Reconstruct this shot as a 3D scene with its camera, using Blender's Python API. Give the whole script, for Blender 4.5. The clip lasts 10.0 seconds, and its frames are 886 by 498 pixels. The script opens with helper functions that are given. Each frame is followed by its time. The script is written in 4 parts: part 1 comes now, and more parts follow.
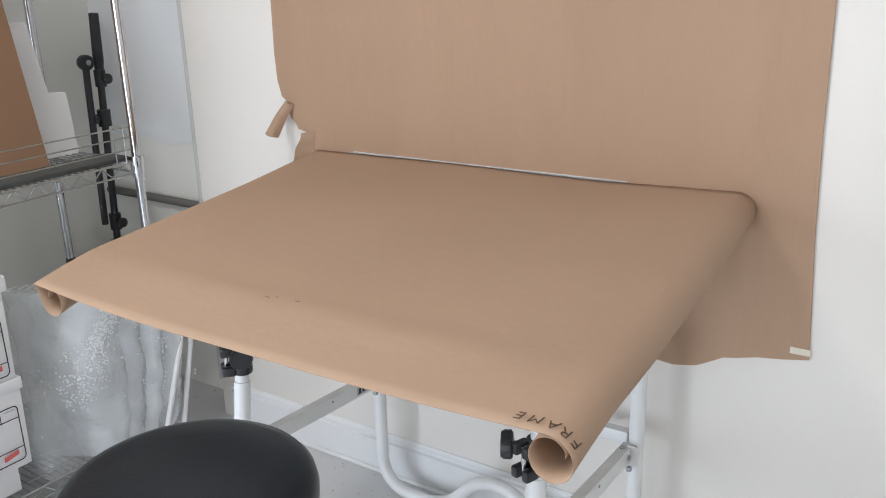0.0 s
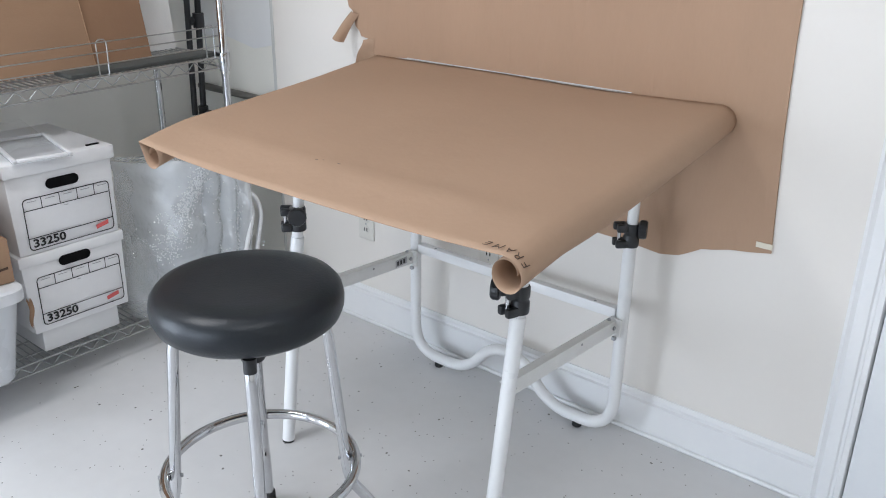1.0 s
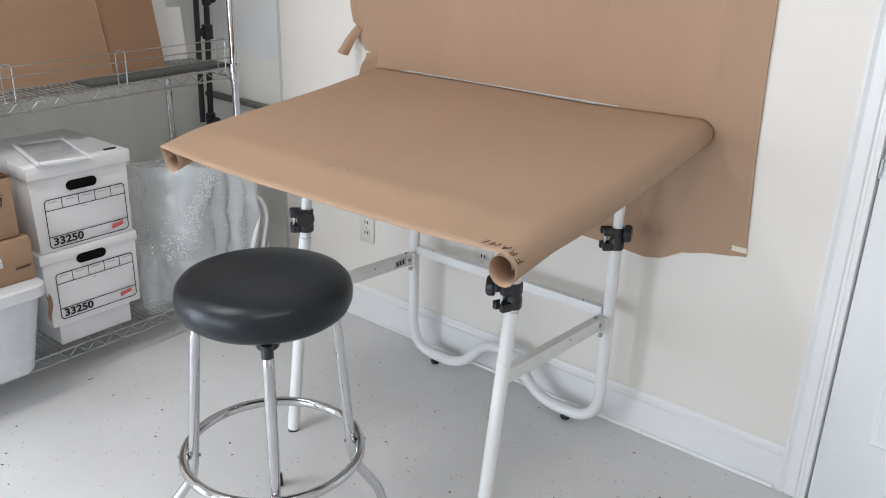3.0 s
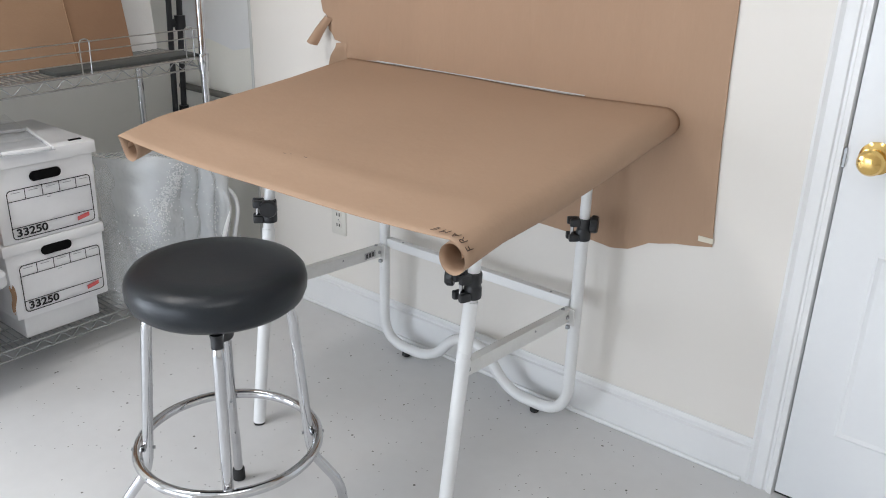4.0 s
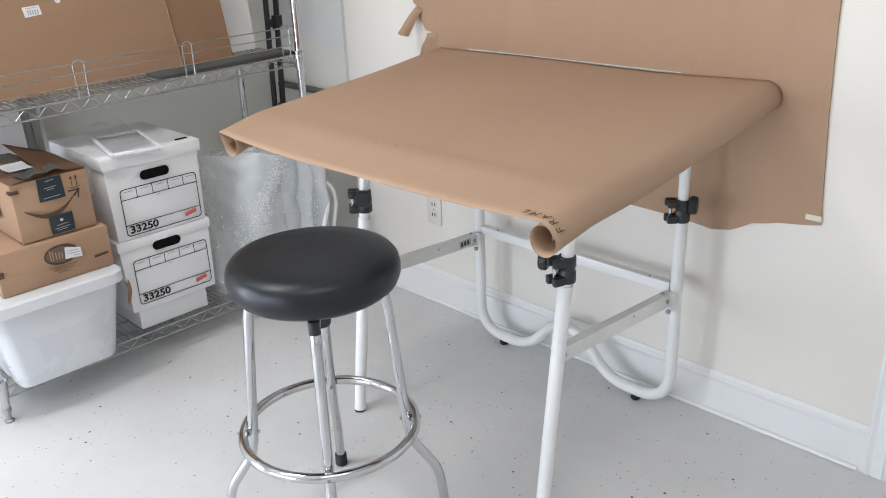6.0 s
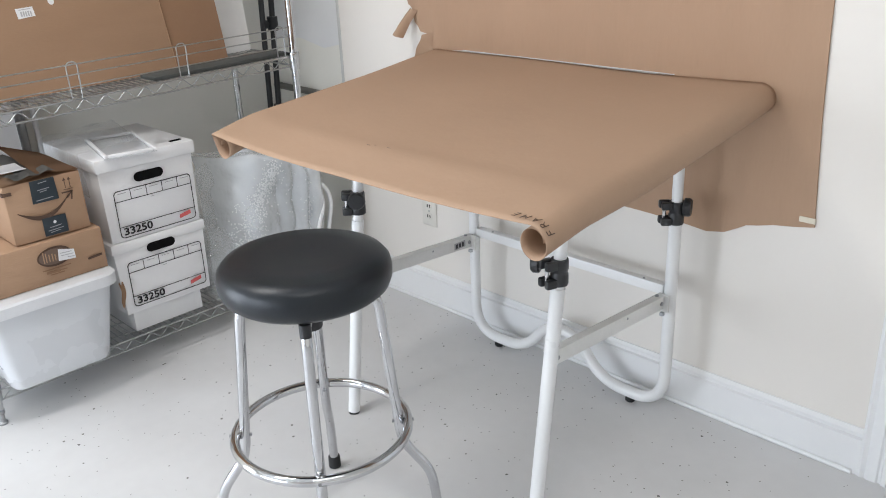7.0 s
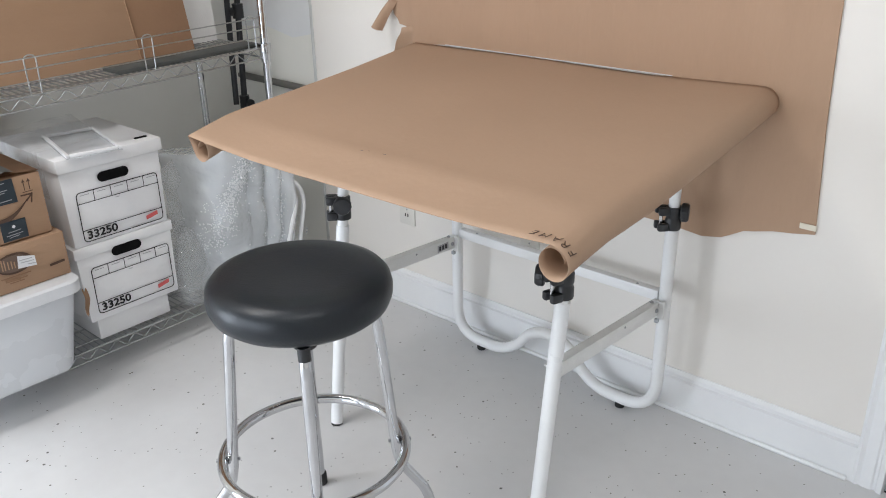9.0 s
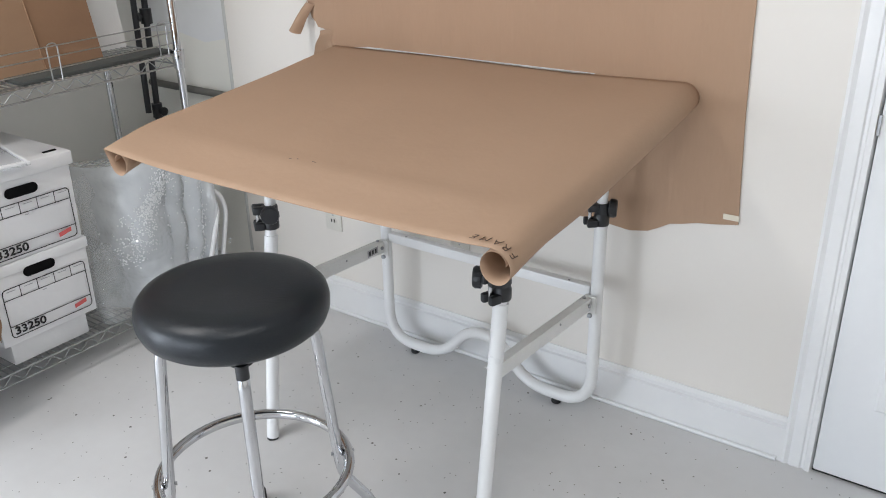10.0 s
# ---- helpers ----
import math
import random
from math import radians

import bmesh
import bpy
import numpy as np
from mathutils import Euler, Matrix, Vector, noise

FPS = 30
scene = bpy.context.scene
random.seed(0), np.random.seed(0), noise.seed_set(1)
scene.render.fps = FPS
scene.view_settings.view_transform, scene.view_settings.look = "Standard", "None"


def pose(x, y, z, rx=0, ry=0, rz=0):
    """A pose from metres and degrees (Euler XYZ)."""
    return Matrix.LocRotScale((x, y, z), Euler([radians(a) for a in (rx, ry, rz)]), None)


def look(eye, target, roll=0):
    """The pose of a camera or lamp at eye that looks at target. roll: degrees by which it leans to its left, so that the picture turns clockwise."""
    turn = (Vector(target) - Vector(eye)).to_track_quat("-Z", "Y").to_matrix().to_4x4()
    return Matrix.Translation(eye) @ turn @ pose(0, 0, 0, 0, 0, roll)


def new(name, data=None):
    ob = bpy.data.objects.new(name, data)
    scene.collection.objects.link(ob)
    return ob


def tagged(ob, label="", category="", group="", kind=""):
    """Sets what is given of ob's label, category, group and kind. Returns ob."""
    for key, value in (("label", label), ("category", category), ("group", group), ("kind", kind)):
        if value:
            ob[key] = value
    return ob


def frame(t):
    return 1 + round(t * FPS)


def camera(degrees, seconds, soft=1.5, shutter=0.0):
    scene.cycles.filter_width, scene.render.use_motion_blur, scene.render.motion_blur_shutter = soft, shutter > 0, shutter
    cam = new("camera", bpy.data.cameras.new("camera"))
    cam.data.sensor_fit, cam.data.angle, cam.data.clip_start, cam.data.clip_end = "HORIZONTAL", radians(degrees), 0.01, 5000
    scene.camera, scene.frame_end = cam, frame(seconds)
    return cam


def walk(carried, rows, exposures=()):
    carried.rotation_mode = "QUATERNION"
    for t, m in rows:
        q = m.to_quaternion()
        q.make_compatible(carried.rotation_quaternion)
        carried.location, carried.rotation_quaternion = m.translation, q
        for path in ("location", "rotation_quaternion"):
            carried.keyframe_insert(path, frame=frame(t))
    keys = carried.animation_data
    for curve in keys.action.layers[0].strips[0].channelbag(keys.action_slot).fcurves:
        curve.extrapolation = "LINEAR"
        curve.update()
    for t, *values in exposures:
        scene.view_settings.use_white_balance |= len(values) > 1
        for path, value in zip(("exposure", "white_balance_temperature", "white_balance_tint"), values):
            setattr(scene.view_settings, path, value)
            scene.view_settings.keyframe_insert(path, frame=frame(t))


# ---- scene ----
cam = camera(55.9, 10.0, soft=1.0)
PATH = [
    (0, (0.412, -0.12, 1.393), (-0.641, 1.468, 0.784), -1.4),
    (0.5, (0.554, -0.279, 1.412), (-0.557, 1.246, 0.747), -0.5),
    (1, (0.736, -0.35, 1.395), (-0.434, 1.086, 0.639), 0.8),
    (1.5, (0.83, -0.399, 1.408), (-0.342, 1.006, 0.6), 0.8),
    (2, (0.817, -0.489, 1.413), (-0.546, 0.768, 0.664), -0.7),
    (2.5, (0.817, -0.515, 1.436), (-0.346, 0.934, 0.695), 1.5),
    (2.7, (0.814, -0.505, 1.436), (-0.344, 0.95, 0.701), 1.6),
    (3.8, (0.853, -0.417, 1.412), (-0.301, 1.038, 0.669), 1.7),
    (4, (0.87, -0.412, 1.409), (-0.279, 1.048, 0.667), 1.7),
    (4.5, (0.876, -0.404, 1.399), (-0.281, 1.046, 0.651), 1.5),
    (5, (0.882, -0.411, 1.394), (-0.37, 0.946, 0.624), -0.4),
    (5.5, (0.887, -0.415, 1.391), (-0.438, 0.88, 0.636), -2.4),
    (5.7, (0.886, -0.41, 1.39), (-0.439, 0.883, 0.635), -2.4),
    (6.8, (0.892, -0.387, 1.399), (-0.43, 0.908, 0.639), -2.4),
    (7, (0.894, -0.384, 1.394), (-0.431, 0.91, 0.638), -2.4),
    (7.5, (0.876, -0.364, 1.393), (-0.447, 0.929, 0.633), -2.5),
    (8, (0.819, -0.346, 1.402), (-0.505, 0.944, 0.64), -2.5),
    (8.5, (0.762, -0.361, 1.421), (-0.559, 0.938, 0.666), -2.4),
    (9, (0.733, -0.383, 1.425), (-0.486, 0.985, 0.623), -1.1),
    (9.5, (0.726, -0.403, 1.442), (-0.377, 1.105, 0.731), 0.0),
    (10, (0.688, -0.387, 1.43), (-0.376, 1.101, 0.622), -1.2),
]
EXPOSURES = [(0, 0.0, 6400, 10), (0.5, 0.0, 6230, 10), (1.0, -0.03, 6200, 10), (1.5, -0.05, 6330, 10), (2.0, -0.06, 6500, 10), (2.5, -0.08, 6500, 10), (4.5, -0.10, 6500, 10), (5.5, 0.05, 6500, 10), (8.5, 0.02, 6500, 10), (10, -0.08, 6500, 10)]
walk(cam, [(t, look(eye, target, roll)) for t, eye, target, roll in PATH], EXPOSURES)


# ---- light ----
world = bpy.data.worlds.new("world")
scene.world = world
world.use_nodes = True
wn = world.node_tree
sky = wn.nodes.new("ShaderNodeTexSky")
sky.sky_type, sky.sun_disc = "NISHITA", False
sky.sun_elevation, sky.sun_rotation = radians(48), radians(20)
wn.links.new(sky.outputs[0], wn.nodes["Background"].inputs[0])
wn.nodes["Background"].inputs[1].default_value = 0.1


def area(name, x, y, z, rx, rz, w, h, watts, colour=(1, 1, 1)):
    data = bpy.data.lights.new(name, "AREA")
    data.shape, data.size, data.size_y, data.energy, data.color = "RECTANGLE", w, h, watts, colour
    ob = new(name, data)
    ob.matrix_world = pose(x, y, z, rx, 0, rz)
    return ob


# daylight in the west doorway and the south opening behind the camera, and two ceiling fixtures
area("daylight_opening_west", -2.18, -1.75, 0.80, 90, -90, 1.1, 1.5, 64, (0.88, 0.965, 1.085))
area("daylight_opening_south", -0.8, -3.13, 0.75, 90, 0, 2.0, 1.4, 46, (0.88, 0.965, 1.085))
area("ceiling_tubes_west", -1.15, -0.3, 2.51, 0, 90, 1.2, 0.25, 21, (1.0, 0.985, 0.97))
area("ceiling_tubes_east", 0.5, -0.2, 2.51, 0, 90, 1.2, 0.25, 9, (1.0, 0.985, 0.97))

# ---- materials ----


def material(name, a, b=None, rough=0.5, metal=0.0, scale=6.0, fine=120.0, bump=0.05, mix=0.5, stretch=(1, 1, 1),
             alpha=1.0, fine_mix=0.25, specular=0.5, transmission=0.0, broad=0.0):
    """Two-scale procedural surface: broad mottling between a and b, fine grain and relief."""
    m = bpy.data.materials.new(name)
    m.use_nodes = True
    nt = m.node_tree
    p = nt.nodes["Principled BSDF"]
    b = b or tuple(c * 0.88 for c in a)
    co = nt.nodes.new("ShaderNodeTexCoord")
    mp = nt.nodes.new("ShaderNodeMapping")
    mp.inputs["Scale"].default_value = stretch
    nt.links.new(co.outputs["Object"], mp.inputs[0])
    n1, n2 = nt.nodes.new("ShaderNodeTexNoise"), nt.nodes.new("ShaderNodeTexNoise")
    n1.inputs["Scale"].default_value, n1.inputs["Detail"].default_value = scale, 4
    n2.inputs["Scale"].default_value, n2.inputs["Detail"].default_value = fine, 3
    for n in (n1, n2):
        nt.links.new(mp.outputs[0], n.inputs["Vector"])
    add = nt.nodes.new("ShaderNodeMix")
    add.inputs[0].default_value = fine_mix
    nt.links.new(n1.outputs[0], add.inputs[2])
    nt.links.new(n2.outputs[0], add.inputs[3])
    ramp = nt.nodes.new("ShaderNodeValToRGB")
    ramp.color_ramp.elements[0].position, ramp.color_ramp.elements[1].position = 0.5 - mix / 2, 0.5 + mix / 2
    ramp.color_ramp.elements[0].color, ramp.color_ramp.elements[1].color = (*b, 1), (*a, 1)
    nt.links.new(add.outputs[0], ramp.inputs[0])
    nt.links.new(ramp.outputs[0], p.inputs["Base Color"])
    bp = nt.nodes.new("ShaderNodeBump")
    bp.inputs["Strength"].default_value, bp.inputs["Distance"].default_value = bump, 0.004
    nt.links.new(n2.outputs[0], bp.inputs["Height"])
    if broad:
        b2 = nt.nodes.new("ShaderNodeBump")
        b2.inputs["Strength"].default_value, b2.inputs["Distance"].default_value = broad, 0.03
        nt.links.new(n1.outputs[0], b2.inputs["Height"])
        nt.links.new(b2.outputs[0], bp.inputs["Normal"])
    nt.links.new(bp.outputs[0], p.inputs["Normal"])
    rr = nt.nodes.new("ShaderNodeMapRange")
    rr.inputs[3].default_value, rr.inputs[4].default_value = max(0.02, rough - 0.07), min(1, rough + 0.07)
    nt.links.new(n1.outputs[0], rr.inputs[0])
    nt.links.new(rr.outputs[0], p.inputs["Roughness"])
    p.inputs["Metallic"].default_value = metal
    p.inputs["Alpha"].default_value = alpha
    p.inputs["Specular IOR Level"].default_value = specular
    p.inputs["Transmission Weight"].default_value = transmission
    return m


KRAFT = material("kraft_paper", (0.425, 0.288, 0.199), (0.392, 0.265, 0.182), 0.85, scale=3, fine=90, bump=0.10, stretch=(1, 1, 1), specular=0.2, broad=0.2)
KRAFT_IN = material("kraft_paper_wall", (0.425, 0.282, 0.192), (0.388, 0.256, 0.173), 0.85, scale=2.2, fine=80, bump=0.12, specular=0.2, stretch=(3.0, 1, 0.5), broad=0.8)
CARD_LIGHT = material("pale_cardboard", (0.405, 0.262, 0.170), (0.365, 0.232, 0.148), 0.85, scale=5, fine=70, bump=0.1, stretch=(1, 1, 4), specular=0.2, broad=0.15)
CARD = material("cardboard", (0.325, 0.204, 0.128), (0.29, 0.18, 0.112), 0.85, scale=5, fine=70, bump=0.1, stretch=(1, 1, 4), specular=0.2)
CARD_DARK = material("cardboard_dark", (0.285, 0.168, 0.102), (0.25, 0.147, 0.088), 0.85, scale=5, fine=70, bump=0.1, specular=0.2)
CARD_EDGE = material("cardboard_edge", (0.46, 0.29, 0.18), (0.30, 0.18, 0.10), 0.9, scale=40, fine=200)
WALL = material("cream_wall_paint", (0.772, 0.738, 0.692), (0.732, 0.694, 0.645), 0.62, scale=1.3, fine=60, bump=0.08, fine_mix=0.12)
WALL_W = material("grey_beige_wall_paint", (0.84, 0.825, 0.77), (0.79, 0.775, 0.715), 0.65, scale=1.6, fine=50, bump=0.08, fine_mix=0.12)
CEIL = material("ceiling_paint", (0.8, 0.8, 0.78), None, 0.8, scale=2)
TRIM = material("white_trim_paint", (0.80, 0.80, 0.80), (0.75, 0.755, 0.76), 0.35, scale=4, fine=40, bump=0.04)
DOORW = material("white_door_paint", (0.79, 0.80, 0.81), (0.75, 0.76, 0.775), 0.4, scale=3, fine=60, bump=0.05)
WHITE_TUBE = material("white_powder_coat", (0.82, 0.82, 0.82), (0.77, 0.775, 0.775), 0.3, scale=8, fine=150, bump=0.03)
BAR = material("scuffed_pale_steel", (0.80, 0.80, 0.785), (0.72, 0.72, 0.70), 0.4, 0.0, scale=20, fine=160, bump=0.05)
CHROME = material("chrome", (0.62, 0.625, 0.64), (0.52, 0.525, 0.54), 0.07, 1.0, scale=14, fine=90, bump=0.02)
WIRE = material("chromed_wire", (0.50, 0.51, 0.51), (0.36, 0.37, 0.37), 0.32, 1.0, scale=20, fine=90, bump=0.02)
STEEL_DULL = material("dull_zinc", (0.42, 0.43, 0.44), (0.33, 0.34, 0.35), 0.45, 0.8, scale=12, fine=90)
BLACK = material("black_plastic", (0.022, 0.023, 0.026), (0.013, 0.014, 0.016), 0.38, scale=30, fine=200, bump=0.05)
VINYL = material("black_vinyl", (0.0105, 0.0148, 0.0200), (0.0070, 0.0095, 0.0128), 0.35, scale=9, fine=260, bump=0.12, specular=0.4)
RUBBER = material("black_rubber", (0.02, 0.02, 0.02), None, 0.8)
BOARD = material("tabletop_laminate", (0.72, 0.71, 0.68), None, 0.4)
CARTON_W = material("white_carton", (0.83, 0.83, 0.835), (0.77, 0.77, 0.78), 0.7, scale=7, fine=90, bump=0.06)
INK = material("black_ink", (0.015, 0.015, 0.017), None, 0.6)
MARKER = material("dark_marker", (0.095, 0.055, 0.035), None, 0.7)
FADE = material("faded_print", (0.42, 0.42, 0.43), None, 0.7)
RED = material("red_print", (0.64, 0.12, 0.115), None, 0.6)
DARKHOLE = material("dark_inside", (0.007, 0.007, 0.0075), None, 0.9, specular=0.1)
TEAL = material("dark_teal_tape", (0.02, 0.032, 0.042), (0.012, 0.02, 0.028), 0.3, scale=20)
TAPE_GREY = material("grey_strip_tape", (0.1, 0.098, 0.09), (0.05, 0.05, 0.05), 0.35, scale=30, mix=0.2)
BROWN_INK = material("brown_print", (0.085, 0.045, 0.028), None, 0.7)
OVAL = material("brown_grey_print", (0.15, 0.10, 0.075), None, 0.7)
PAPER_W = material("white_label", (0.75, 0.75, 0.76), None, 0.55)
FOAM = material("white_foam_board", (0.76, 0.755, 0.74), (0.7, 0.695, 0.68), 0.8, scale=12, fine=180, bump=0.1)
TUB = material("milky_plastic", (0.90, 0.92, 0.945), (0.86, 0.88, 0.91), 0.28, scale=5, fine=60, bump=0.03, alpha=0.64)
TUBLID = material("milky_rim", (0.80, 0.81, 0.83), None, 0.3, scale=8, alpha=0.9)
CONTENT = material("pale_contents", (0.86, 0.87, 0.88), (0.74, 0.76, 0.79), 0.7, scale=4, mix=0.4)
MAT_GREY = material("dark_grey_foam", (0.085, 0.09, 0.085), (0.055, 0.06, 0.056), 0.75, scale=20)
BRASS = material("polished_brass", (0.78, 0.54, 0.2), (0.68, 0.45, 0.15), 0.16, 1.0, scale=20, bump=0.02)
PLATE = material("ivory_plate", (0.74, 0.715, 0.66), None, 0.4)
PIPE = material("grey_conduit", (0.17, 0.16, 0.145), (0.12, 0.115, 0.105), 0.6, scale=14)
TAPE_CREAM = material("masking_tape", (0.74, 0.68, 0.56), None, 0.6)
CLEAR_BIN = material("clear_tray", (0.80, 0.81, 0.83), None, 0.18, alpha=0.8, bump=0.02)


def wrap_material(name, alpha, colour, bubble, depth):
    """Clear plastic film: pale, part transparent, with a glossy dimpled skin."""
    m = material(name, colour, tuple(c * 0.86 for c in colour), 0.22, scale=7, fine=40, bump=0.3, alpha=alpha, specular=0.8)
    nt = m.node_tree
    p = nt.nodes["Principled BSDF"]
    co = nt.nodes.new("ShaderNodeTexCoord")
    last = None
    for scale, dist in ((bubble, depth), (bubble * 0.23, depth * 2.2)):
        vo = nt.nodes.new("ShaderNodeTexVoronoi")
        vo.inputs["Scale"].default_value = scale
        nt.links.new(co.outputs["Object"], vo.inputs["Vector"])
        bp = nt.nodes.new("ShaderNodeBump")
        bp.inputs["Strength"].default_value, bp.inputs["Distance"].default_value, bp.invert = 1.0, dist, True
        nt.links.new(vo.outputs["Distance"], bp.inputs["Height"])
        if last:
            nt.links.new(last.outputs[0], bp.inputs["Normal"])
        last = bp
    p.inputs["Coat Weight"].default_value, p.inputs["Coat IOR"].default_value, p.inputs["Coat Roughness"].default_value = 1.0, 2.0, 0.05
    nt.links.new(last.outputs[0], p.inputs["Coat Normal"])
    return m


BUBBLE = wrap_material("bubble_wrap", 0.46, (0.85, 0.89, 0.92), 60, 0.006)
# very reflective coat, so each blister reads as a white glint
DOME = material("clear_bubble", (0.86, 0.88, 0.90), None, 0.08, alpha=0.8, specular=1.0, bump=0.0)
DOME.node_tree.nodes["Principled BSDF"].inputs["Coat Weight"].default_value = 1.0
DOME.node_tree.nodes["Principled BSDF"].inputs["Coat IOR"].default_value = 3.0
FILM = wrap_material("clear_film", 0.24, (0.83, 0.86, 0.88), 30, 0.008)


def floor_material():
    """Pale grey speckled sheet floor with dark flakes and scuffs."""
    m = material("speckled_grey_floor", (0.695, 0.692, 0.690), (0.60, 0.594, 0.590), 0.4, scale=1.7, fine=25, bump=0.03, fine_mix=0.15, mix=0.34)
    nt = m.node_tree
    p = nt.nodes["Principled BSDF"]
    src = p.inputs["Base Color"].links[0].from_socket
    co = nt.nodes.new("ShaderNodeTexCoord")
    for scale, cut, dark in ((21.0, 0.078, (0.10, 0.095, 0.085)), (55.0, 0.12, (0.22, 0.215, 0.20))):
        vo = nt.nodes.new("ShaderNodeTexVoronoi")
        vo.inputs["Scale"].default_value = scale
        warp = nt.nodes.new("ShaderNodeTexNoise")
        warp.inputs["Scale"].default_value = 80
        va = nt.nodes.new("ShaderNodeMix")
        va.data_type = "VECTOR"
        va.inputs[0].default_value = 0.012
        nt.links.new(co.outputs["Object"], va.inputs[4])
        nt.links.new(warp.outputs["Color"], va.inputs[5])
        nt.links.new(va.outputs[1], vo.inputs["Vector"])
        # only some cells carry a flake
        pick = nt.nodes.new("ShaderNodeMath")
        pick.operation, pick.inputs[1].default_value = "GREATER_THAN", 0.68
        sep = nt.nodes.new("ShaderNodeSeparateColor")
        nt.links.new(vo.outputs["Color"], sep.inputs[0])
        nt.links.new(sep.outputs[0], pick.inputs[0])
        lt = nt.nodes.new("ShaderNodeMath")
        lt.operation, lt.inputs[1].default_value = "LESS_THAN", cut
        nt.links.new(vo.outputs["Distance"], lt.inputs[0])
        mul = nt.nodes.new("ShaderNodeMath")
        mul.operation = "MULTIPLY"
        nt.links.new(pick.outputs[0], mul.inputs[0])
        nt.links.new(lt.outputs[0], mul.inputs[1])
        mx = nt.nodes.new("ShaderNodeMix")
        mx.data_type = "RGBA"
        nt.links.new(mul.outputs[0], mx.inputs[0])
        nt.links.new(src, mx.inputs[6])
        mx.inputs[7].default_value = (*dark, 1)
        src = mx.outputs[2]
    nt.links.new(src, p.inputs["Base Color"])
    return m


FLOOR = floor_material()

# ---- builders ----


def thing(name, x, y, z, label, category, group=""):
    ob = new(name)
    ob.empty_display_size = 0.05
    ob.location = (x, y, z)
    return tagged(ob, label, category, group)


def finish(bm, name, mat, smooth=True):
    bmesh.ops.recalc_face_normals(bm, faces=bm.faces)
    me = bpy.data.meshes.new(name)
    bm.to_mesh(me)
    bm.free()
    me.materials.append(mat)
    if smooth:
        for f in me.polygons:
            f.use_smooth = True
        me.set_sharp_from_angle(angle=radians(38))
    return me


def part(name, bm, mat, parent, label=""):
    """One mesh, modelled in world metres, under a thing or a part."""
    ob = new(name, finish(bm, name, mat))
    ob.parent = parent
    if parent.type == "EMPTY":
        ob.matrix_parent_inverse = Matrix.Translation(-parent.location)
    return tagged(ob, label)


def single(name, bm, mat, label, category, kind="", group=""):
    return tagged(new(name, finish(bm, name, mat)), label, category, group, kind)


def box(lo, hi, bevel=0.0, bm=None, m=None, seg=2):
    bm = bm or bmesh.new()
    geo = bmesh.ops.create_cube(bm, size=1)["verts"]
    lo, hi = Vector(lo), Vector(hi)
    for v in geo:
        v.co = Vector([lo[i] + (hi[i] - lo[i]) * (v.co[i] + 0.5) for i in range(3)])
    if bevel:
        edges = list({e for v in geo for e in v.link_edges})
        r = bmesh.ops.bevel(bm, geom=edges, offset=bevel, segments=seg, profile=0.5, affect="EDGES", clamp_overlap=True)
        geo = list({v for f in r["faces"] for v in f.verts} | {v for v in geo if v.is_valid})
    if m is not None:
        bmesh.ops.transform(bm, matrix=m, verts=[v for v in geo if v.is_valid])
    return bm


def tube(pts, r, seg=14, bm=None, closed=False, caps=True):
    """A round tube swept along points; r may be a list."""
    bm = bm or bmesh.new()
    pts = [Vector(p) for p in pts]
    n = len(pts)
    rs = r if isinstance(r, (list, tuple)) else [r] * n
    rings, up = [], None
    for i, p in enumerate(pts):
        a = pts[i - 1] if (i or closed) else p
        b = pts[(i + 1) % n] if (i < n - 1 or closed) else p
        d = (b - a).normalized()
        if up is None:
            up = d.orthogonal().normalized()
        up = (up - d * up.dot(d)).normalized()
        side = d.cross(up)
        rings.append([bm.verts.new(p + (up * math.cos(k * 2 * math.pi / seg) + side * math.sin(k * 2 * math.pi / seg)) * rs[i]) for k in range(seg)])
    for i in range(n if closed else n - 1):
        a, b = rings[i], rings[(i + 1) % n]
        for k in range(seg):
            bm.faces.new((a[k], a[(k + 1) % seg], b[(k + 1) % seg], b[k]))
    if caps and not closed:
        bm.faces.new(rings[0][::-1])
        bm.faces.new(rings[-1])
    return bm


def rounded(pts, r, n=6):
    """A polyline with its inner corners rounded."""
    pts = [Vector(p) for p in pts]
    out = [pts[0]]
    for a, b, c in zip(pts, pts[1:], pts[2:]):
        u, w = (a - b), (c - b)
        k = min(r, u.length * 0.49, w.length * 0.49)
        p, q = b + u.normalized() * k, b + w.normalized() * k
        for i in range(n + 1):
            t = i / n
            out.append(p * (1 - t) ** 2 + b * 2 * t * (1 - t) + q * t * t)
    return out + [pts[-1]]


def lathe(profile, centre, seg=32, axis="z", bm=None):
    """A turned shape: (radius, height) pairs round an axis through centre."""
    bm = bm or bmesh.new()
    c = Vector(centre)
    rings = []
    for r, h in profile:
        ring = []
        for k in range(seg):
            a = 2 * math.pi * k / seg
            u, w = r * math.cos(a), r * math.sin(a)
            ring.append(bm.verts.new(c + Vector({"z": (u, w, h), "y": (u, h, w), "x": (h, u, w)}[axis])))
        rings.append(ring)
    for a, b in zip(rings, rings[1:]):
        for k in range(seg):
            bm.faces.new((a[k], a[(k + 1) % seg], b[(k + 1) % seg], b[k]))
    bm.faces.new(rings[0][::-1])
    bm.faces.new(rings[-1])
    return bm


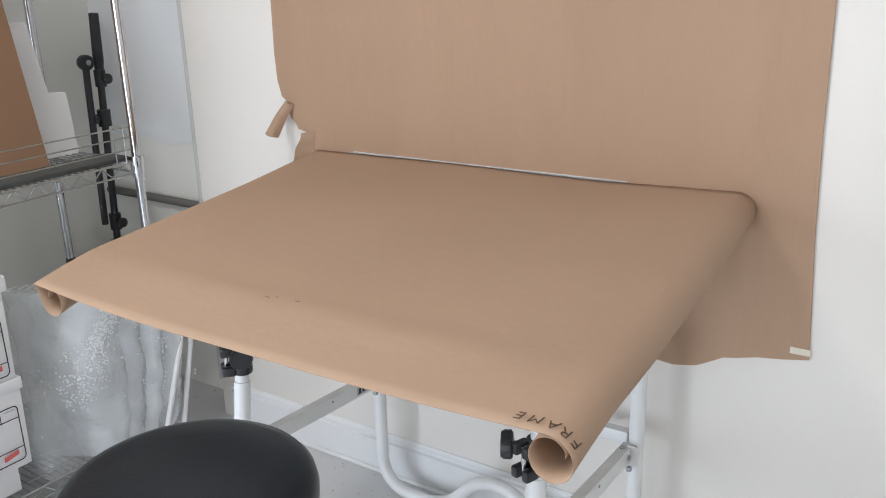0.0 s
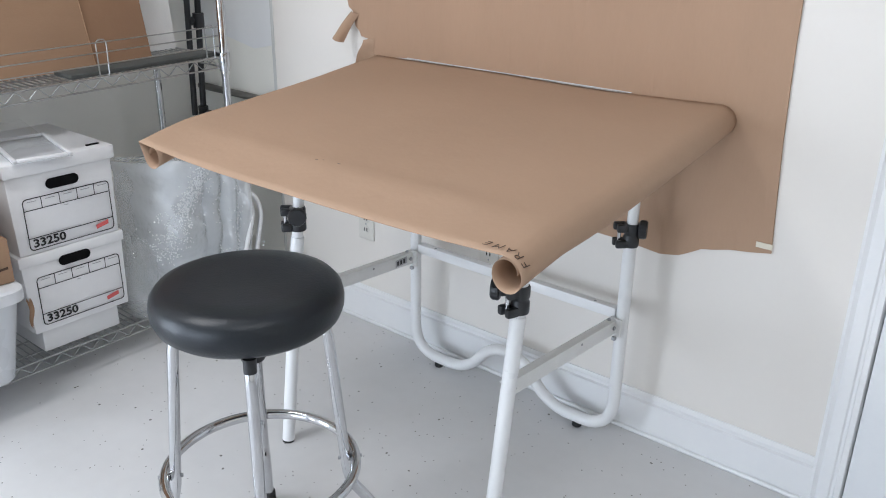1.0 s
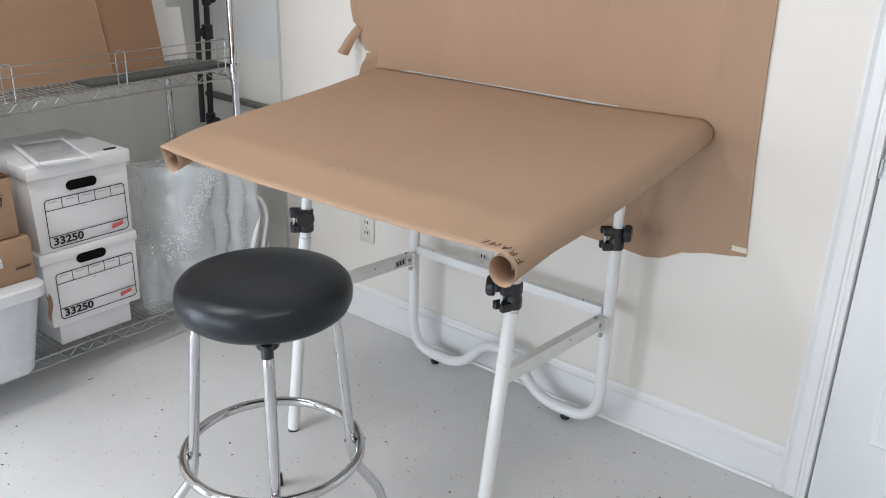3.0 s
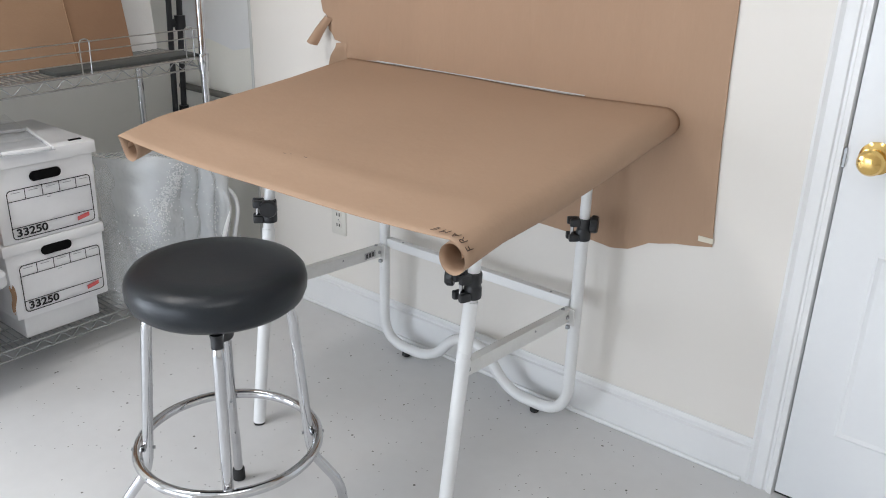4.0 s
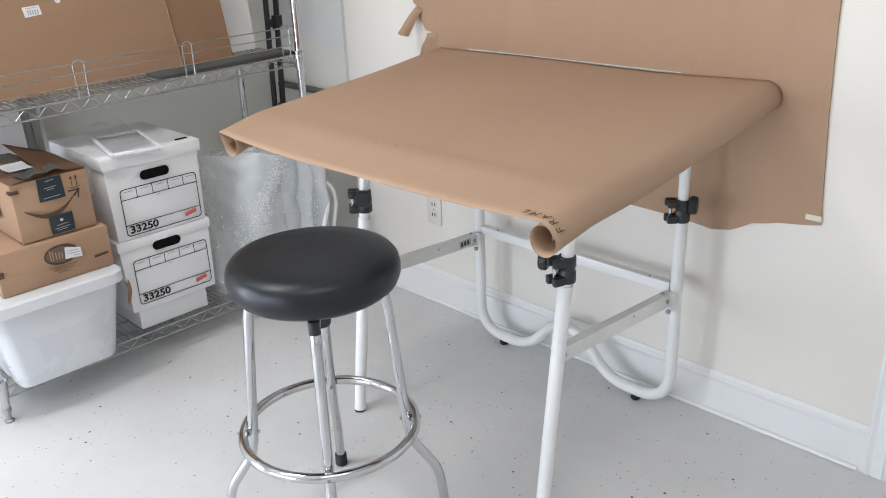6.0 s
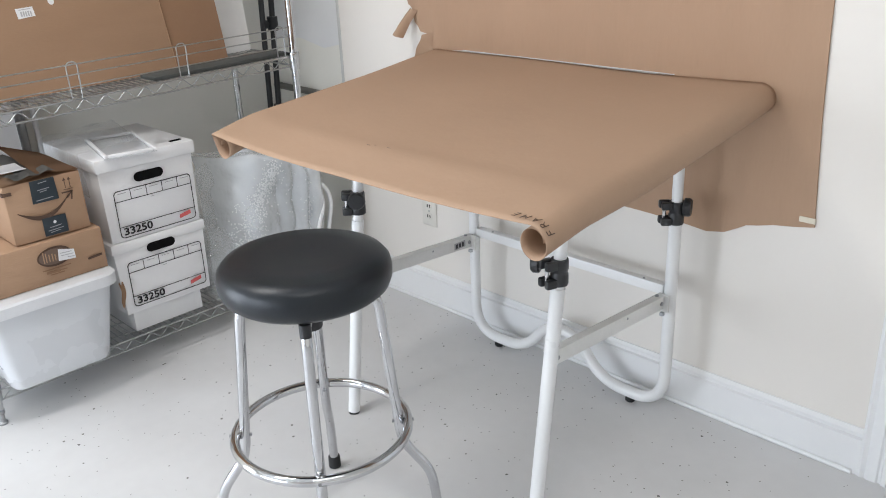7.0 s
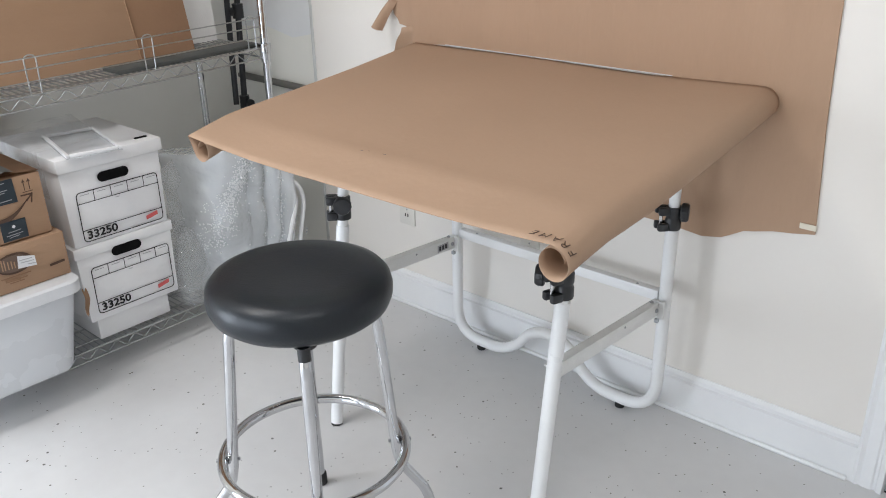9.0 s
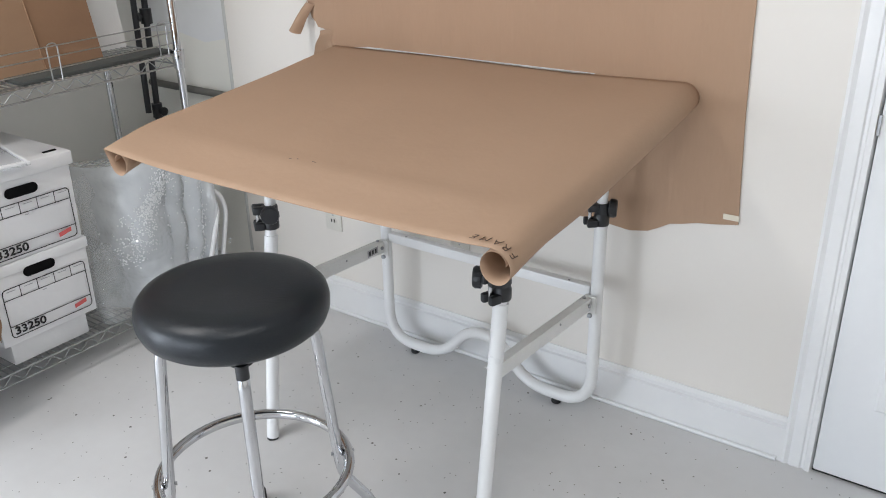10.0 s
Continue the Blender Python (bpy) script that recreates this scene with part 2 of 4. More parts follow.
def outline(pts, depth, place, bm=None):
    """A flat shape from an outline in (u, v), given thickness; place maps (u, v, w) to the world."""
    bm = bm or bmesh.new()
    f = [bm.verts.new(place(u, v, 0)) for u, v in pts]
    g = [bm.verts.new(place(u, v, depth)) for u, v in pts]
    bm.faces.new(f)
    bm.faces.new(g[::-1])
    n = len(pts)
    for i in range(n):
        bm.faces.new((f[i], f[(i + 1) % n], g[(i + 1) % n], g[i]))
    return bm


def sheet(nu, nv, fn, bm=None):
    bm = bm or bmesh.new()
    grid = [[bm.verts.new(fn(i / nu, j / nv)) for j in range(nv + 1)] for i in range(nu + 1)]
    for i in range(nu):
        for j in range(nv):
            bm.faces.new((grid[i][j], grid[i + 1][j], grid[i + 1][j + 1], grid[i][j + 1]))
    return bm


def text(body, size, m, mat, parent, name="lettering", bold=0.0, label=""):
    cu = bpy.data.curves.new(name, "FONT")
    cu.body, cu.size, cu.offset, cu.extrude = body, size, bold, 0.0004
    cu.align_x = "LEFT"
    cu.materials.append(mat)
    ob = new(name, cu)
    ob.parent = parent
    ob.matrix_parent_inverse = Matrix.Translation(-parent.location) if parent.type == "EMPTY" else Matrix()
    ob.matrix_basis = m
    return tagged(ob, label)


def frame_of(x_axis, y_axis, origin):
    x, y = Vector(x_axis).normalized(), Vector(y_axis).normalized()
    m = Matrix.Identity(4)
    for i, a in enumerate((x, y, x.cross(y))):
        m[0][i], m[1][i], m[2][i] = a
    m.translation = Vector(origin)
    return m


def wave(p, s, a):
    return a * noise.noise(Vector(p) * s)


# ---- setting ----
WY, WX, TOP = 1.6, -2.25, 2.6
single("floor", box((-2.45, -3.4, -0.12), (2.8, 1.95, 0.0)), FLOOR, "pale grey speckled floor with dark flakes and scuffs", "floor", "structure")
single("ceiling", box((-2.45, -3.4, TOP), (2.8, 1.95, TOP + 0.12)), CEIL, "plain white painted ceiling", "ceiling", "structure")
bm = box((-1.64, WY, 0), (0.41, 1.86, TOP))
box((1.36, WY, 0), (2.8, 1.86, TOP), bm=bm)
box((0.41, WY, 2.10), (1.36, 1.86, TOP), bm=bm)
single("wall_north", bm, WALL, "cream painted wall with a paper sheet and a white door", "wall", "structure")
single("wall_north_recess", box((-2.45, 1.72, 0), (-1.64, 1.86, TOP)), WALL_W, "grey painted recess wall in the corner", "wall", "structure")
bm = box((-2.45, -1.15, 0), (WX, 1.72, TOP))
box((-2.45, -3.4, 0), (WX, -2.35, TOP), bm=bm)
box((-2.45, -2.35, 1.6), (WX, -1.15, TOP), bm=bm)
single("wall_west", bm, WALL_W, "grey-beige painted wall behind the wire shelving", "wall", "structure")
# unseen east and south walls, placed close in to bounce more light
single("wall_east", box((2.6, -3.4, 0), (2.8, 1.6, TOP)), WALL, "unseen plain cream wall set close to bounce light", "wall", "structure")
bm = box((-2.25, -3.4, 1.5), (2.6, -3.2, TOP))
for a, b in ((-2.25, -1.85), (0.25, 2.6)):
    box((a, -3.4, 0), (b, -3.2, 1.5), bm=bm)
single("wall_south", bm, WALL, "unseen cream wall with a wide door opening, set close to bounce light", "wall", "structure")
single("ground", box((-60, -60, -0.40), (60, 60, -0.13)), material("asphalt", (0.06, 0.06, 0.06), (0.045, 0.045, 0.045), 0.9, scale=3), "grey asphalt drive outside the openings", "ground", "structure")
# corner shade drawn as a thin grey strip, and the lighter upper paint of the recess
single("corner_shade_strip", box((-1.648, 1.597, 0.13), (-1.634, 1.60, TOP), 0.001), material("corner_shade_grey", (0.62, 0.62, 0.60), (0.55, 0.55, 0.53), 0.7), "narrow grey strip drawn as the corner's shade line", "trim", "structure")
bm = outline([(-2.25, 0.90), (-2.06, 0.915), (-1.9, 0.885), (-1.78, 0.91), (-1.645, 0.90), (-1.645, TOP), (-2.25, TOP)], 0.004, lambda u, v, w: Vector((u, 1.716 + w, v)))
single("wall_panel", bm, TRIM, "lighter white paint over the grey recess wall", "wall panel", "structure")
single("panel_joint", box((WX, -0.6, 0.522), (WX + 0.003, 0.52, 0.529)), PIPE, "thin dark joint line across the west wall", "trim", "structure")
single("conduit", tube([(-2.25, 1.70, 0.70), (-1.63, 1.70, 0.695)], 0.014), PIPE, "grey pipe along the recess wall", "pipe", "structure")

# baseboard with a moulded top
prof = [(0, 0), (0.013, 0), (0.013, 0.104), (0.006, 0.108), (0.006, 0.112), (0.011, 0.115), (0.011, 0.121), (0.006, 0.126), (0.004, 0.132), (0, 0.133)]
bm = outline(prof, 0.364 + 1.585, lambda u, v, w: Vector((w - 1.585, WY - u, v)))
base = single("baseboard", bm, TRIM, "white moulded baseboard along the cream wall", "baseboard", "structure")
part("shoe_strip", tube([(-1.58, 1.584, 0.006), (0.352, 1.584, 0.006)], 0.007, 8), TRIM, base)

# door with casing, leaf, panels and knob
door = thing("door_1", 0.9, WY, 0, "closed white panelled door with a brass knob", "door")
tagged(door, kind="structure")
cas = [(0, 0), (0, 0.013), (0.008, 0.017), (0.018, 0.012), (0.026, 0.016), (0.046, 0.015), (0.05, 0.011), (0.056, 0.011), (0.060, 0.017), (0.072, 0.019), (0.076, 0.0)]
for name, sx, x0 in (("casing", 1, 0.364), ("casing", -1, 1.406)):
    part(name, outline(cas, 2.15, lambda u, v, w, sx=sx, x0=x0: Vector((x0 + sx * u, WY - v, w))), TRIM, door)
part("casing", box((0.364, 1.582, 2.075), (1.406, WY, 2.15), 0.004), TRIM, door)
part("jamb", box((0.412, 1.601, 0), (0.4400, 1.84, 2.1)), TRIM, door)
part("jamb", box((1.3305, 1.601, 0), (1.358, 1.84, 2.1)), TRIM, door)
# black strip put in for the shade under the door
part("gap_shade", box((0.4405, 1.598, 0.0), (1.33, 1.70, 0.008)), RUBBER, door, "black strip for the shade in the gap under the door")
leaf = part("leaf", box((0.4425, 1.590, 0.010), (1.328, 1.630, 2.06), 0.002), DOORW, door)
for px in (0.55, 0.93):
    for z0, z1 in ((0.23, 0.72), (1.08, 1.60), (1.68, 1.93)):
        w = 0.29
        bm = bmesh.new()
        ring = []
        for inset, out in ((0, 0.0), (0.006, 0.004), (0.02, -0.0025), (0.034, -0.0025), (0.05, 0.003)):
            ring.append([bm.verts.new((x, 1.5895 - out, z)) for x, z in ((px + inset, z0 + inset), (px + w - inset, z0 + inset), (px + w - inset, z1 - inset), (px + inset, z1 - inset))])
        for a, b in zip(ring, ring[1:]):
            for k in range(4):
                bm.faces.new((a[k], a[(k + 1) % 4], b[(k + 1) % 4], b[k]))
        bm.faces.new(ring[-1])
        part("door_panel", bm, DOORW, leaf)
KNOB = Vector((0.506, 1.589, 0.937))
knob = part("knob", lathe([(0.010, 0.002), (0.010, -0.03), (0.018, -0.036), (0.027, -0.046), (0.029, -0.055), (0.024, -0.064), (0.012, -0.068), (0.003, -0.0685)], KNOB, 32, "y"), BRASS, door, "polished brass door knob")
part("rosette", lathe([(0.036, 0.001), (0.037, -0.004), (0.030, -0.008), (0.02, -0.010), (0.012, -0.011)], KNOB, 36, "y"), BRASS, knob)
part("latch_plate", box((0.4385, 1.585, 0.905), (0.4445, 1.594, 0.95)), STEEL_DULL, door, "dark latch in the door gap")


def outlet(x, z, label):
    o = thing("wall_outlet", x, WY, z, label, "wall outlet", "wall outlets")
    plate = part("cover_plate", box((x - 0.036, 1.594, z - 0.058), (x + 0.036, 1.60, z + 0.058), 0.003), PLATE, o)
    for dz in (-0.02, 0.02):
        s = part("socket", lathe([(0.0155, 0.0), (0.0155, -0.0015), (0.014, -0.002)], (x, 1.594, z + dz), 20, "y"), PLATE, plate)
        for dx in (-0.006, 0.006):
            part("slot", box((x + dx - 0.0022, 1.5915, z + dz - 0.006), (x + dx + 0.0022, 1.5925, z + dz + 0.006)), DARKHOLE, s)
    part("screw", lathe([(0.003, 0), (0.003, -0.001)], (x, 1.594, z), 10, "y"), STEEL_DULL, plate)
    return o


outlet(-1.196, 0.372, "ivory wall outlet with two sockets above the baseboard")
outlet(-0.665, 0.385, "ivory wall outlet half hidden behind the table frame")

# ---- paper on the wall ----
wallp = thing("wall_paper_sheet", -0.5, WY, 0.57, "brown kraft paper sheet taped to the wall, torn edge", "paper sheet")
edge = [(0.172, 0.634), (0.12, 0.624), (0.07, 0.617), (0.03, 0.606), (0.0, 0.600), (-0.03, 0.582), (-0.058, 0.567), (-0.11, 0.557), (-0.2, 0.566), (-0.321, 0.570), (-0.47, 0.574),
        (-0.47, 0.9), (-0.19, 0.955), (-0.19, 0.963), (-0.3, 0.9645), (-0.5, 0.966), (-0.8, 0.9665), (-1.0, 0.966), (-1.06, 0.961), (-1.150, 0.955), (-1.168, 1.008), (-1.197, 1.013), (-1.205, 1.028), (-1.222, 1.043),
        (-1.228, 1.07), (-1.234, 1.09), (-1.25, 1.10), (-1.262, 1.145), (-1.266, 1.22), (-1.263, 1.37), (-1.27, 1.6), (-1.265, 2.1), (0.15, 2.1), (0.145, 1.6), (0.145, 1.36), (0.149, 1.10), (0.156, 0.9)]
bm = outline(edge, 0.0046, lambda u, v, w: Vector((u, 1.5984 - w, v)))
main = part("paper", bm, KRAFT_IN, wallp)
part("seam_tape", box((-1.0, 1.5912, 0.9656), (-0.235, 1.5936, 0.9674)), PAPER_W, wallp, "thin white strip along the seam")
# torn strips that curl away from the wall at the left edge


def strip_fn(u, v):
    a = u * 1.0
    y = 1.594 - 0.075 * a ** 1.2 + 0.02 * (v - 0.5) * a
    x = -1.235 + 0.03 * v - 0.012 * a + 0.02 * math.sin(v * 3.1) * a * 0.3 + (1 - v) * 0.0
    z = 1.092 - 0.082 * u - 0.012 * v
    return Vector((x - 0.006 * math.sin(u * 4), y - 0.014 * math.sin(v * math.pi), z))


part("torn_strip", sheet(10, 6, strip_fn), KRAFT, wallp, "curled torn paper strip")


def flap_fn(u, v):
    return Vector((-1.170 + 0.030 * u + 0.003 * math.sin(9 * v), 1.592 - 0.045 * (1 - u) ** 1.4 * (0.4 + v), 1.012 - 0.075 * v - 0.006 * (1 - u)))


part("torn_flap", sheet(8, 8, flap_fn), KRAFT, wallp, "curled torn paper flap")
part("tape_piece", box((0.134, 1.5915, 0.643), (0.174, 1.5932, 0.657)), TAPE_CREAM, wallp, "short strip of cream masking tape")

# ---- paper on the table ----
BACK, FRONT, RISE = 1.593, 0.684, 0.098


def plane_z(y):
    z = 0.962 - RISE * (1.6 - y)
    if y < 0.83:
        z -= 0.018 * ((0.83 - y) / 0.146) ** 1.25
    return z


def west_curl(n=26):
    """Offsets of the folded-under west side: a tight fold, a short flat return and a loose curl."""
    pts, p, head = [], Vector((0.0, 0.0)), math.pi
    run = [(0.006, 108, 7), (None, 0.040, 4), (0.025, 335, 15)]
    for r, amount, steps in run:
        for _ in range(steps):
            if r is None:
                step, turn = amount / steps, 0.0
            else:
                turn = radians(amount) / steps
                step = r * turn
            head += turn / 2
            p = p + Vector((math.cos(head), math.sin(head))) * step
            head += turn / 2
            pts.append(p.copy())
    return pts


WEST = west_curl()


def east_roll(v):
    """Edge, radius and turn of the east roll at depth v."""
    return 0.062 - 0.008 * v, 0.041 + 0.007 * v, radians(455 - 245 * v)


def lift(s, v):
    """The front edge rises towards both corners."""
    fade = (1 - s) * max(0.0, 1 - v / 0.7) ** 1.2 + s * max(0.0, 1 - v / 0.4) ** 1.4
    return (0.003 + 0.016 * abs(2 * s - 1) ** 2.5) * fade


def across(s, v):
    """The sheet's cross-section: flat, with both long sides curled under. s from -1 (inside the west roll) to 2 (inside the east roll)."""
    y = FRONT + (BACK - FRONT) * v
    xl = -1.048 - 0.085 * v
    xr, rr, turn_r = east_roll(v)
    rl = 0.006
    z = plane_z(y) + lift(min(1, max(0, s)), v)
    if s < 0:
        o = WEST[min(25, round(-s * 26) - 1)] * (1 - 0.45 * v)
        return Vector((xl + rl + o.x, y + 0.02 * -s * (1 - v), z + o.y))
    if s > 1:
        z += 0.010 * v * v
        a = (s - 1) * turn_r
        r = rr * (1 - 0.50 * (s - 1) ** 0.8)
        return Vector((xr - rr + r * math.sin(a), y + 0.012 * (s - 1) * (1 - v), z - rr + 0.4 * (rr - r) + r * math.cos(a)))
    x = (xl + rl) + (xr - rr - xl - rl) * s
    rise = 0.010 * v * v * max(0.0, min(1.0, (x + 0.3) / 0.3))
    sag = rise + wave((x * 1.3, y * 1.1, 0.4), 1.6, 0.004) * math.sin(math.pi * s)
    ridge = 0.0042 * math.exp(-((y - 0.812) / 0.034) ** 2) * min(1.0, 3 * s, 4 * (1 - s))
    return Vector((x, y, z + sag + ridge))


SS = [-1 + i / 26 for i in range(26)] + [i / 40 for i in range(41)] + [1 + i / 30 for i in range(1, 31)]
bm = bmesh.new()
grid = [[bm.verts.new(across(s, j / 40)) for j in range(41)] for s in SS]
for a, b in zip(grid, grid[1:]):
    for j in range(40):
        bm.faces.new((a[j], b[j], b[j + 1], a[j + 1]))
tablep = thing("table_paper_sheet", -0.5, 1.14, 0.87, "brown kraft paper sheet with curled sides covering the drafting table", "paper sheet")
tp = part("paper", bm, KRAFT, tablep)
sol = tp.modifiers.new("thickness", "SOLIDIFY")
sol.thickness, sol.offset = 0.0007, 0
# handwriting round the east curl, tops towards the front edge
for ch, arc, y in (("F", 0.038, 0.712), ("R", 0.020, 0.709), ("A", 0.003, 0.708), ("M", -0.019, 0.709), ("E", -0.044, 0.708)):
    v = (y - FRONT) / (BACK - FRONT)
    xr, rr, turn_r = east_roll(v)
    a = max(arc, 0) / rr
    nrm = Vector((math.sin(a), 0, math.cos(a)))
    tan = Vector((math.cos(a), 0, -math.sin(a)))
    c = Vector((xr - rr, y, plane_z(y) + lift(1, v) - rr)) + nrm * (rr * (1 - 0.50 * (a / turn_r) ** 0.8) + 0.0025) + tan * min(arc, 0)
    text(ch, 0.027, frame_of(-tan + Vector((0, 0.12, 0)), (0, -1, 0), c + tan * 0.008) @ Matrix.Shear("XY", 4, (0.25, 0)), MARKER, tablep, "handwriting", -0.0004, "handwritten dark marker letter")

for x, y, w in ((-0.572, 0.818, 0.009), (-0.556, 0.824, 0.004), (-0.511, 0.826, 0.010)):
    v = (y - FRONT) / (BACK - FRONT)
    p = across((x + 1.056) / 1.07, v)
    part("pencil_mark", box((p.x - w / 2, y - 0.0010, p.z + 0.0003), (p.x + w / 2, y + 0.0010, p.z + 0.0008)), OVAL, tablep, "short pencil mark")

# ---- drafting table ----
table = thing("drafting_table", -0.51, 1.24, 0, "white tubular steel drafting table under brown paper", "drafting table")
bm = box((-1.0, 0.81, -0.012), (-0.035, 1.57, 0.012), 0.003)
for v in bm.verts:
    v.co.z += 0.962 - RISE * (1.6 - v.co.y) - 0.020
part("tabletop", bm, BOARD, table)
for x, foot in ((-0.832, -0.843), (-0.137, -0.148)):
    leg = part("front_leg", tube([(foot, 0.911, 0.006), (x, 0.911 + 0.108 * 0.60, 0.60)], 0.0172, 20), WHITE_TUBE, table)
    part("foot_cap", tube([(foot, 0.9105, 0.0), (foot, 0.911, 0.008)], 0.0165, 20), RUBBER, leg)
    part("upper_tube", tube([(x, 0.911 + 0.108 * 0.58, 0.585), (x, 0.911 + 0.108 * 0.86, plane_z(1.0) - 0.032)], 0.0145, 18), WHITE_TUBE, table)
# one bent rear tube: two uprights, two floor loops and a raised middle
pts = [(-0.885, 1.503, 0.62), (-0.885, 1.503, 0.030), (-0.672, 1.505, 0.030), (-0.575, 1.505, 0.150), (-0.462, 1.505, 0.150), (-0.365, 1.505, 0.030), (-0.152, 1.503, 0.030), (-0.152, 1.503, 0.60)]
part("rear_frame", tube(rounded(pts, 0.105, 10), 0.0172, 18), WHITE_TUBE, table)
for x in (-0.785, -0.262):
    part("foot_pad", lathe([(0.012, 0.0), (0.0145, 0.003), (0.0145, 0.02), (0.012, 0.03)], (x, 1.505, 0), 18), RUBBER, table)
for x in (-0.885, -0.152):
    part("upper_tube", tube([(x, 1.503, 0.58), (x, 1.503, plane_z(1.5) - 0.032)], 0.0142, 18), WHITE_TUBE, table)
cross = part("cross_bar", box((-0.868, 1.492, 0.384), (-0.170, 1.518, 0.414), 0.003), WHITE_TUBE, table)
part("rivet", lathe([(0.004, 0), (0.003, 0.002)], (-0.80, 1.499, 0.414), 10), STEEL_DULL, cross)
part("rivet", lathe([(0.004, 0), (0.003, 0.002)], (-0.235, 1.499, 0.414), 10), STEEL_DULL, cross)
for x, sgn in ((-0.872, 1), (-0.156, -1)):
    a, b = Vector((x, 0.974, 0.408)), Vector((x, 1.490, 0.372))
    d = (b - a)
    m = frame_of(d, Vector((-1, 0, 0)), a)
    bm = box((0, -0.0025, -0.019), (d.length, 0.0025, 0.019), 0.001, m=m)
    box((0, 0.002, 0.0145), (d.length, 0.022, 0.019), 0.001, bm, m)
    bar = part("side_bar", bm, BAR, table, "pale scuffed steel side bar")
    for t in (0.05, 0.94):
        p = a + d * t
        part("bolt", lathe([(0.006, 0.0), (0.006, 0.003), (0.003, 0.005)], p + Vector((0.003, 0, 0)), 12, "x"), STEEL_DULL, bar)
        part("bolt", lathe([(0.0055, 0.0), (0.0055, 0.003), (0.003, 0.005)], p + Vector((-0.012, 0, 0.019)), 12, "z"), STEEL_DULL, bar)
    part("rivet", lathe([(0.0035, 0.0), (0.002, 0.002)], a + d * 0.62 + Vector((0.003, 0, 0.008)), 10, "x"), STEEL_DULL, bar)
    part("bracket", box((x - 0.006, 1.470, 0.345), (x + 0.018, 1.478, 0.396), 0.003), BAR, table)
    part("wing_nut", box((x - 0.002, 1.458, 0.337), (x + 0.010, 1.470, 0.348), 0.003), STEEL_DULL, table)
    if sgn > 0:
        st = part("sticker", box((x + 0.0030, 1.39, 0.366), (x + 0.0040, 1.440, 0.388)), FADE, bar, "small grey printed sticker")
        for k in range(3):
            part("print_bar", box((x + 0.0040, 1.396 + 0.014 * k, 0.370), (x + 0.0046, 1.404 + 0.014 * k, 0.384)), INK, st)


def clamp(x, y, z, prong_dir, knob_dir, reach=0.0):
    """Black plastic split clamp: a collar, two pairs of prongs, a screw and a ribbed knob."""
    c = Vector((x, y, z))
    bm = lathe([(0.0174, -0.032), (0.0195, -0.032), (0.0208, -0.029), (0.0208, -0.006), (0.0188, -0.003), (0.0188, 0.003), (0.0208, 0.006), (0.0208, 0.027), (0.0195, 0.030), (0.0146, 0.030)], c, 24)
    body = part("clamp", bm, BLACK, table, "black plastic tube clamp")
    d, k = Vector(prong_dir).normalized(), Vector(knob_dir).normalized()
    m = frame_of(d, Vector((0, 0, 1)).cross(d), c)
    for lo, hi in ((0.010, 0.031), (-0.033, -0.012)):
        part("prong", box((0.014, -0.019, lo), (0.045, -0.004, hi), 0.004, m=m), BLACK, body)
        part("prong", box((0.014, 0.004, lo), (0.042, 0.019, hi), 0.004, m=m), BLACK, body)
    part("screw", tube([c + d * 0.032 + Vector((0, 0, -0.028)), c + d * 0.032 + Vector((0, 0, 0.026))], 0.0048, 10), CHROME, body)
    bm = lathe([(0.006, 0.0), (0.007, 0.028 + reach), (0.021, 0.030 + reach), (0.0245, 0.033 + reach), (0.0245, 0.045 + reach), (0.021, 0.050 + reach), (0.004, 0.0505 + reach)], (0, 0, 0), 32)
    for i, v in enumerate(bm.verts):
        if abs(v.co.xy.length - 0.0245) < 1e-4 and i % 2:
            v.co.xy *= 0.93
    side = k.orthogonal().normalized()
    bmesh.ops.transform(bm, matrix=frame_of(side, k.cross(side), c + Vector((0, 0, 0.016))), verts=bm.verts)
    part("clamp_knob", bm, BLACK, body, "ribbed black knob")


LEFTWARD = (-0.72, -0.69, 0)
clamp(-0.829, 0.978, 0.652, LEFTWARD, (0.72, -0.69, 0), -0.002)
clamp(-0.137, 0.980, 0.640, (-0.35, -0.93, 0), (-0.90, -0.43, 0), 0.012)
clamp(-0.152, 1.503, 0.628, LEFTWARD, (0.85, 0.3, 0), -0.012)
clamp(-0.885, 1.503, 0.628, LEFTWARD, (0.85, 0.3, 0))

# ---- stool ----
SX, SY = -0.475, 0.542
stool = thing("round_stool", SX, SY, 0, "round black vinyl stool with chrome legs and foot ring", "stool")
seat = part("seat", lathe([(0.03, 0.647), (0.146, 0.647), (0.165, 0.651), (0.178, 0.662), (0.1845, 0.679), (0.1855, 0.696), (0.182, 0.712), (0.172, 0.724), (0.153, 0.7305), (0.11, 0.7325), (0.05, 0.731), (0.004, 0.7305)], (SX, SY, 0), 72), VINYL, stool)
part("seat_plate", lathe([(0.085, 0.622), (0.098, 0.626), (0.098, 0.648), (0.05, 0.648)], (SX, SY, 0), 40), BLACK, stool, "black plate under the seat")
part("swivel_post", lathe([(0.024, 0.56), (0.026, 0.565), (0.026, 0.622)], (SX, SY, 0), 24), BLACK, stool)
ringz = 0.30
part("foot_ring", tube([(SX + 0.197 * math.cos(a * math.pi / 36), SY + 0.197 * math.sin(a * math.pi / 36), ringz) for a in range(72)], 0.0115, 14, closed=True), CHROME, stool)
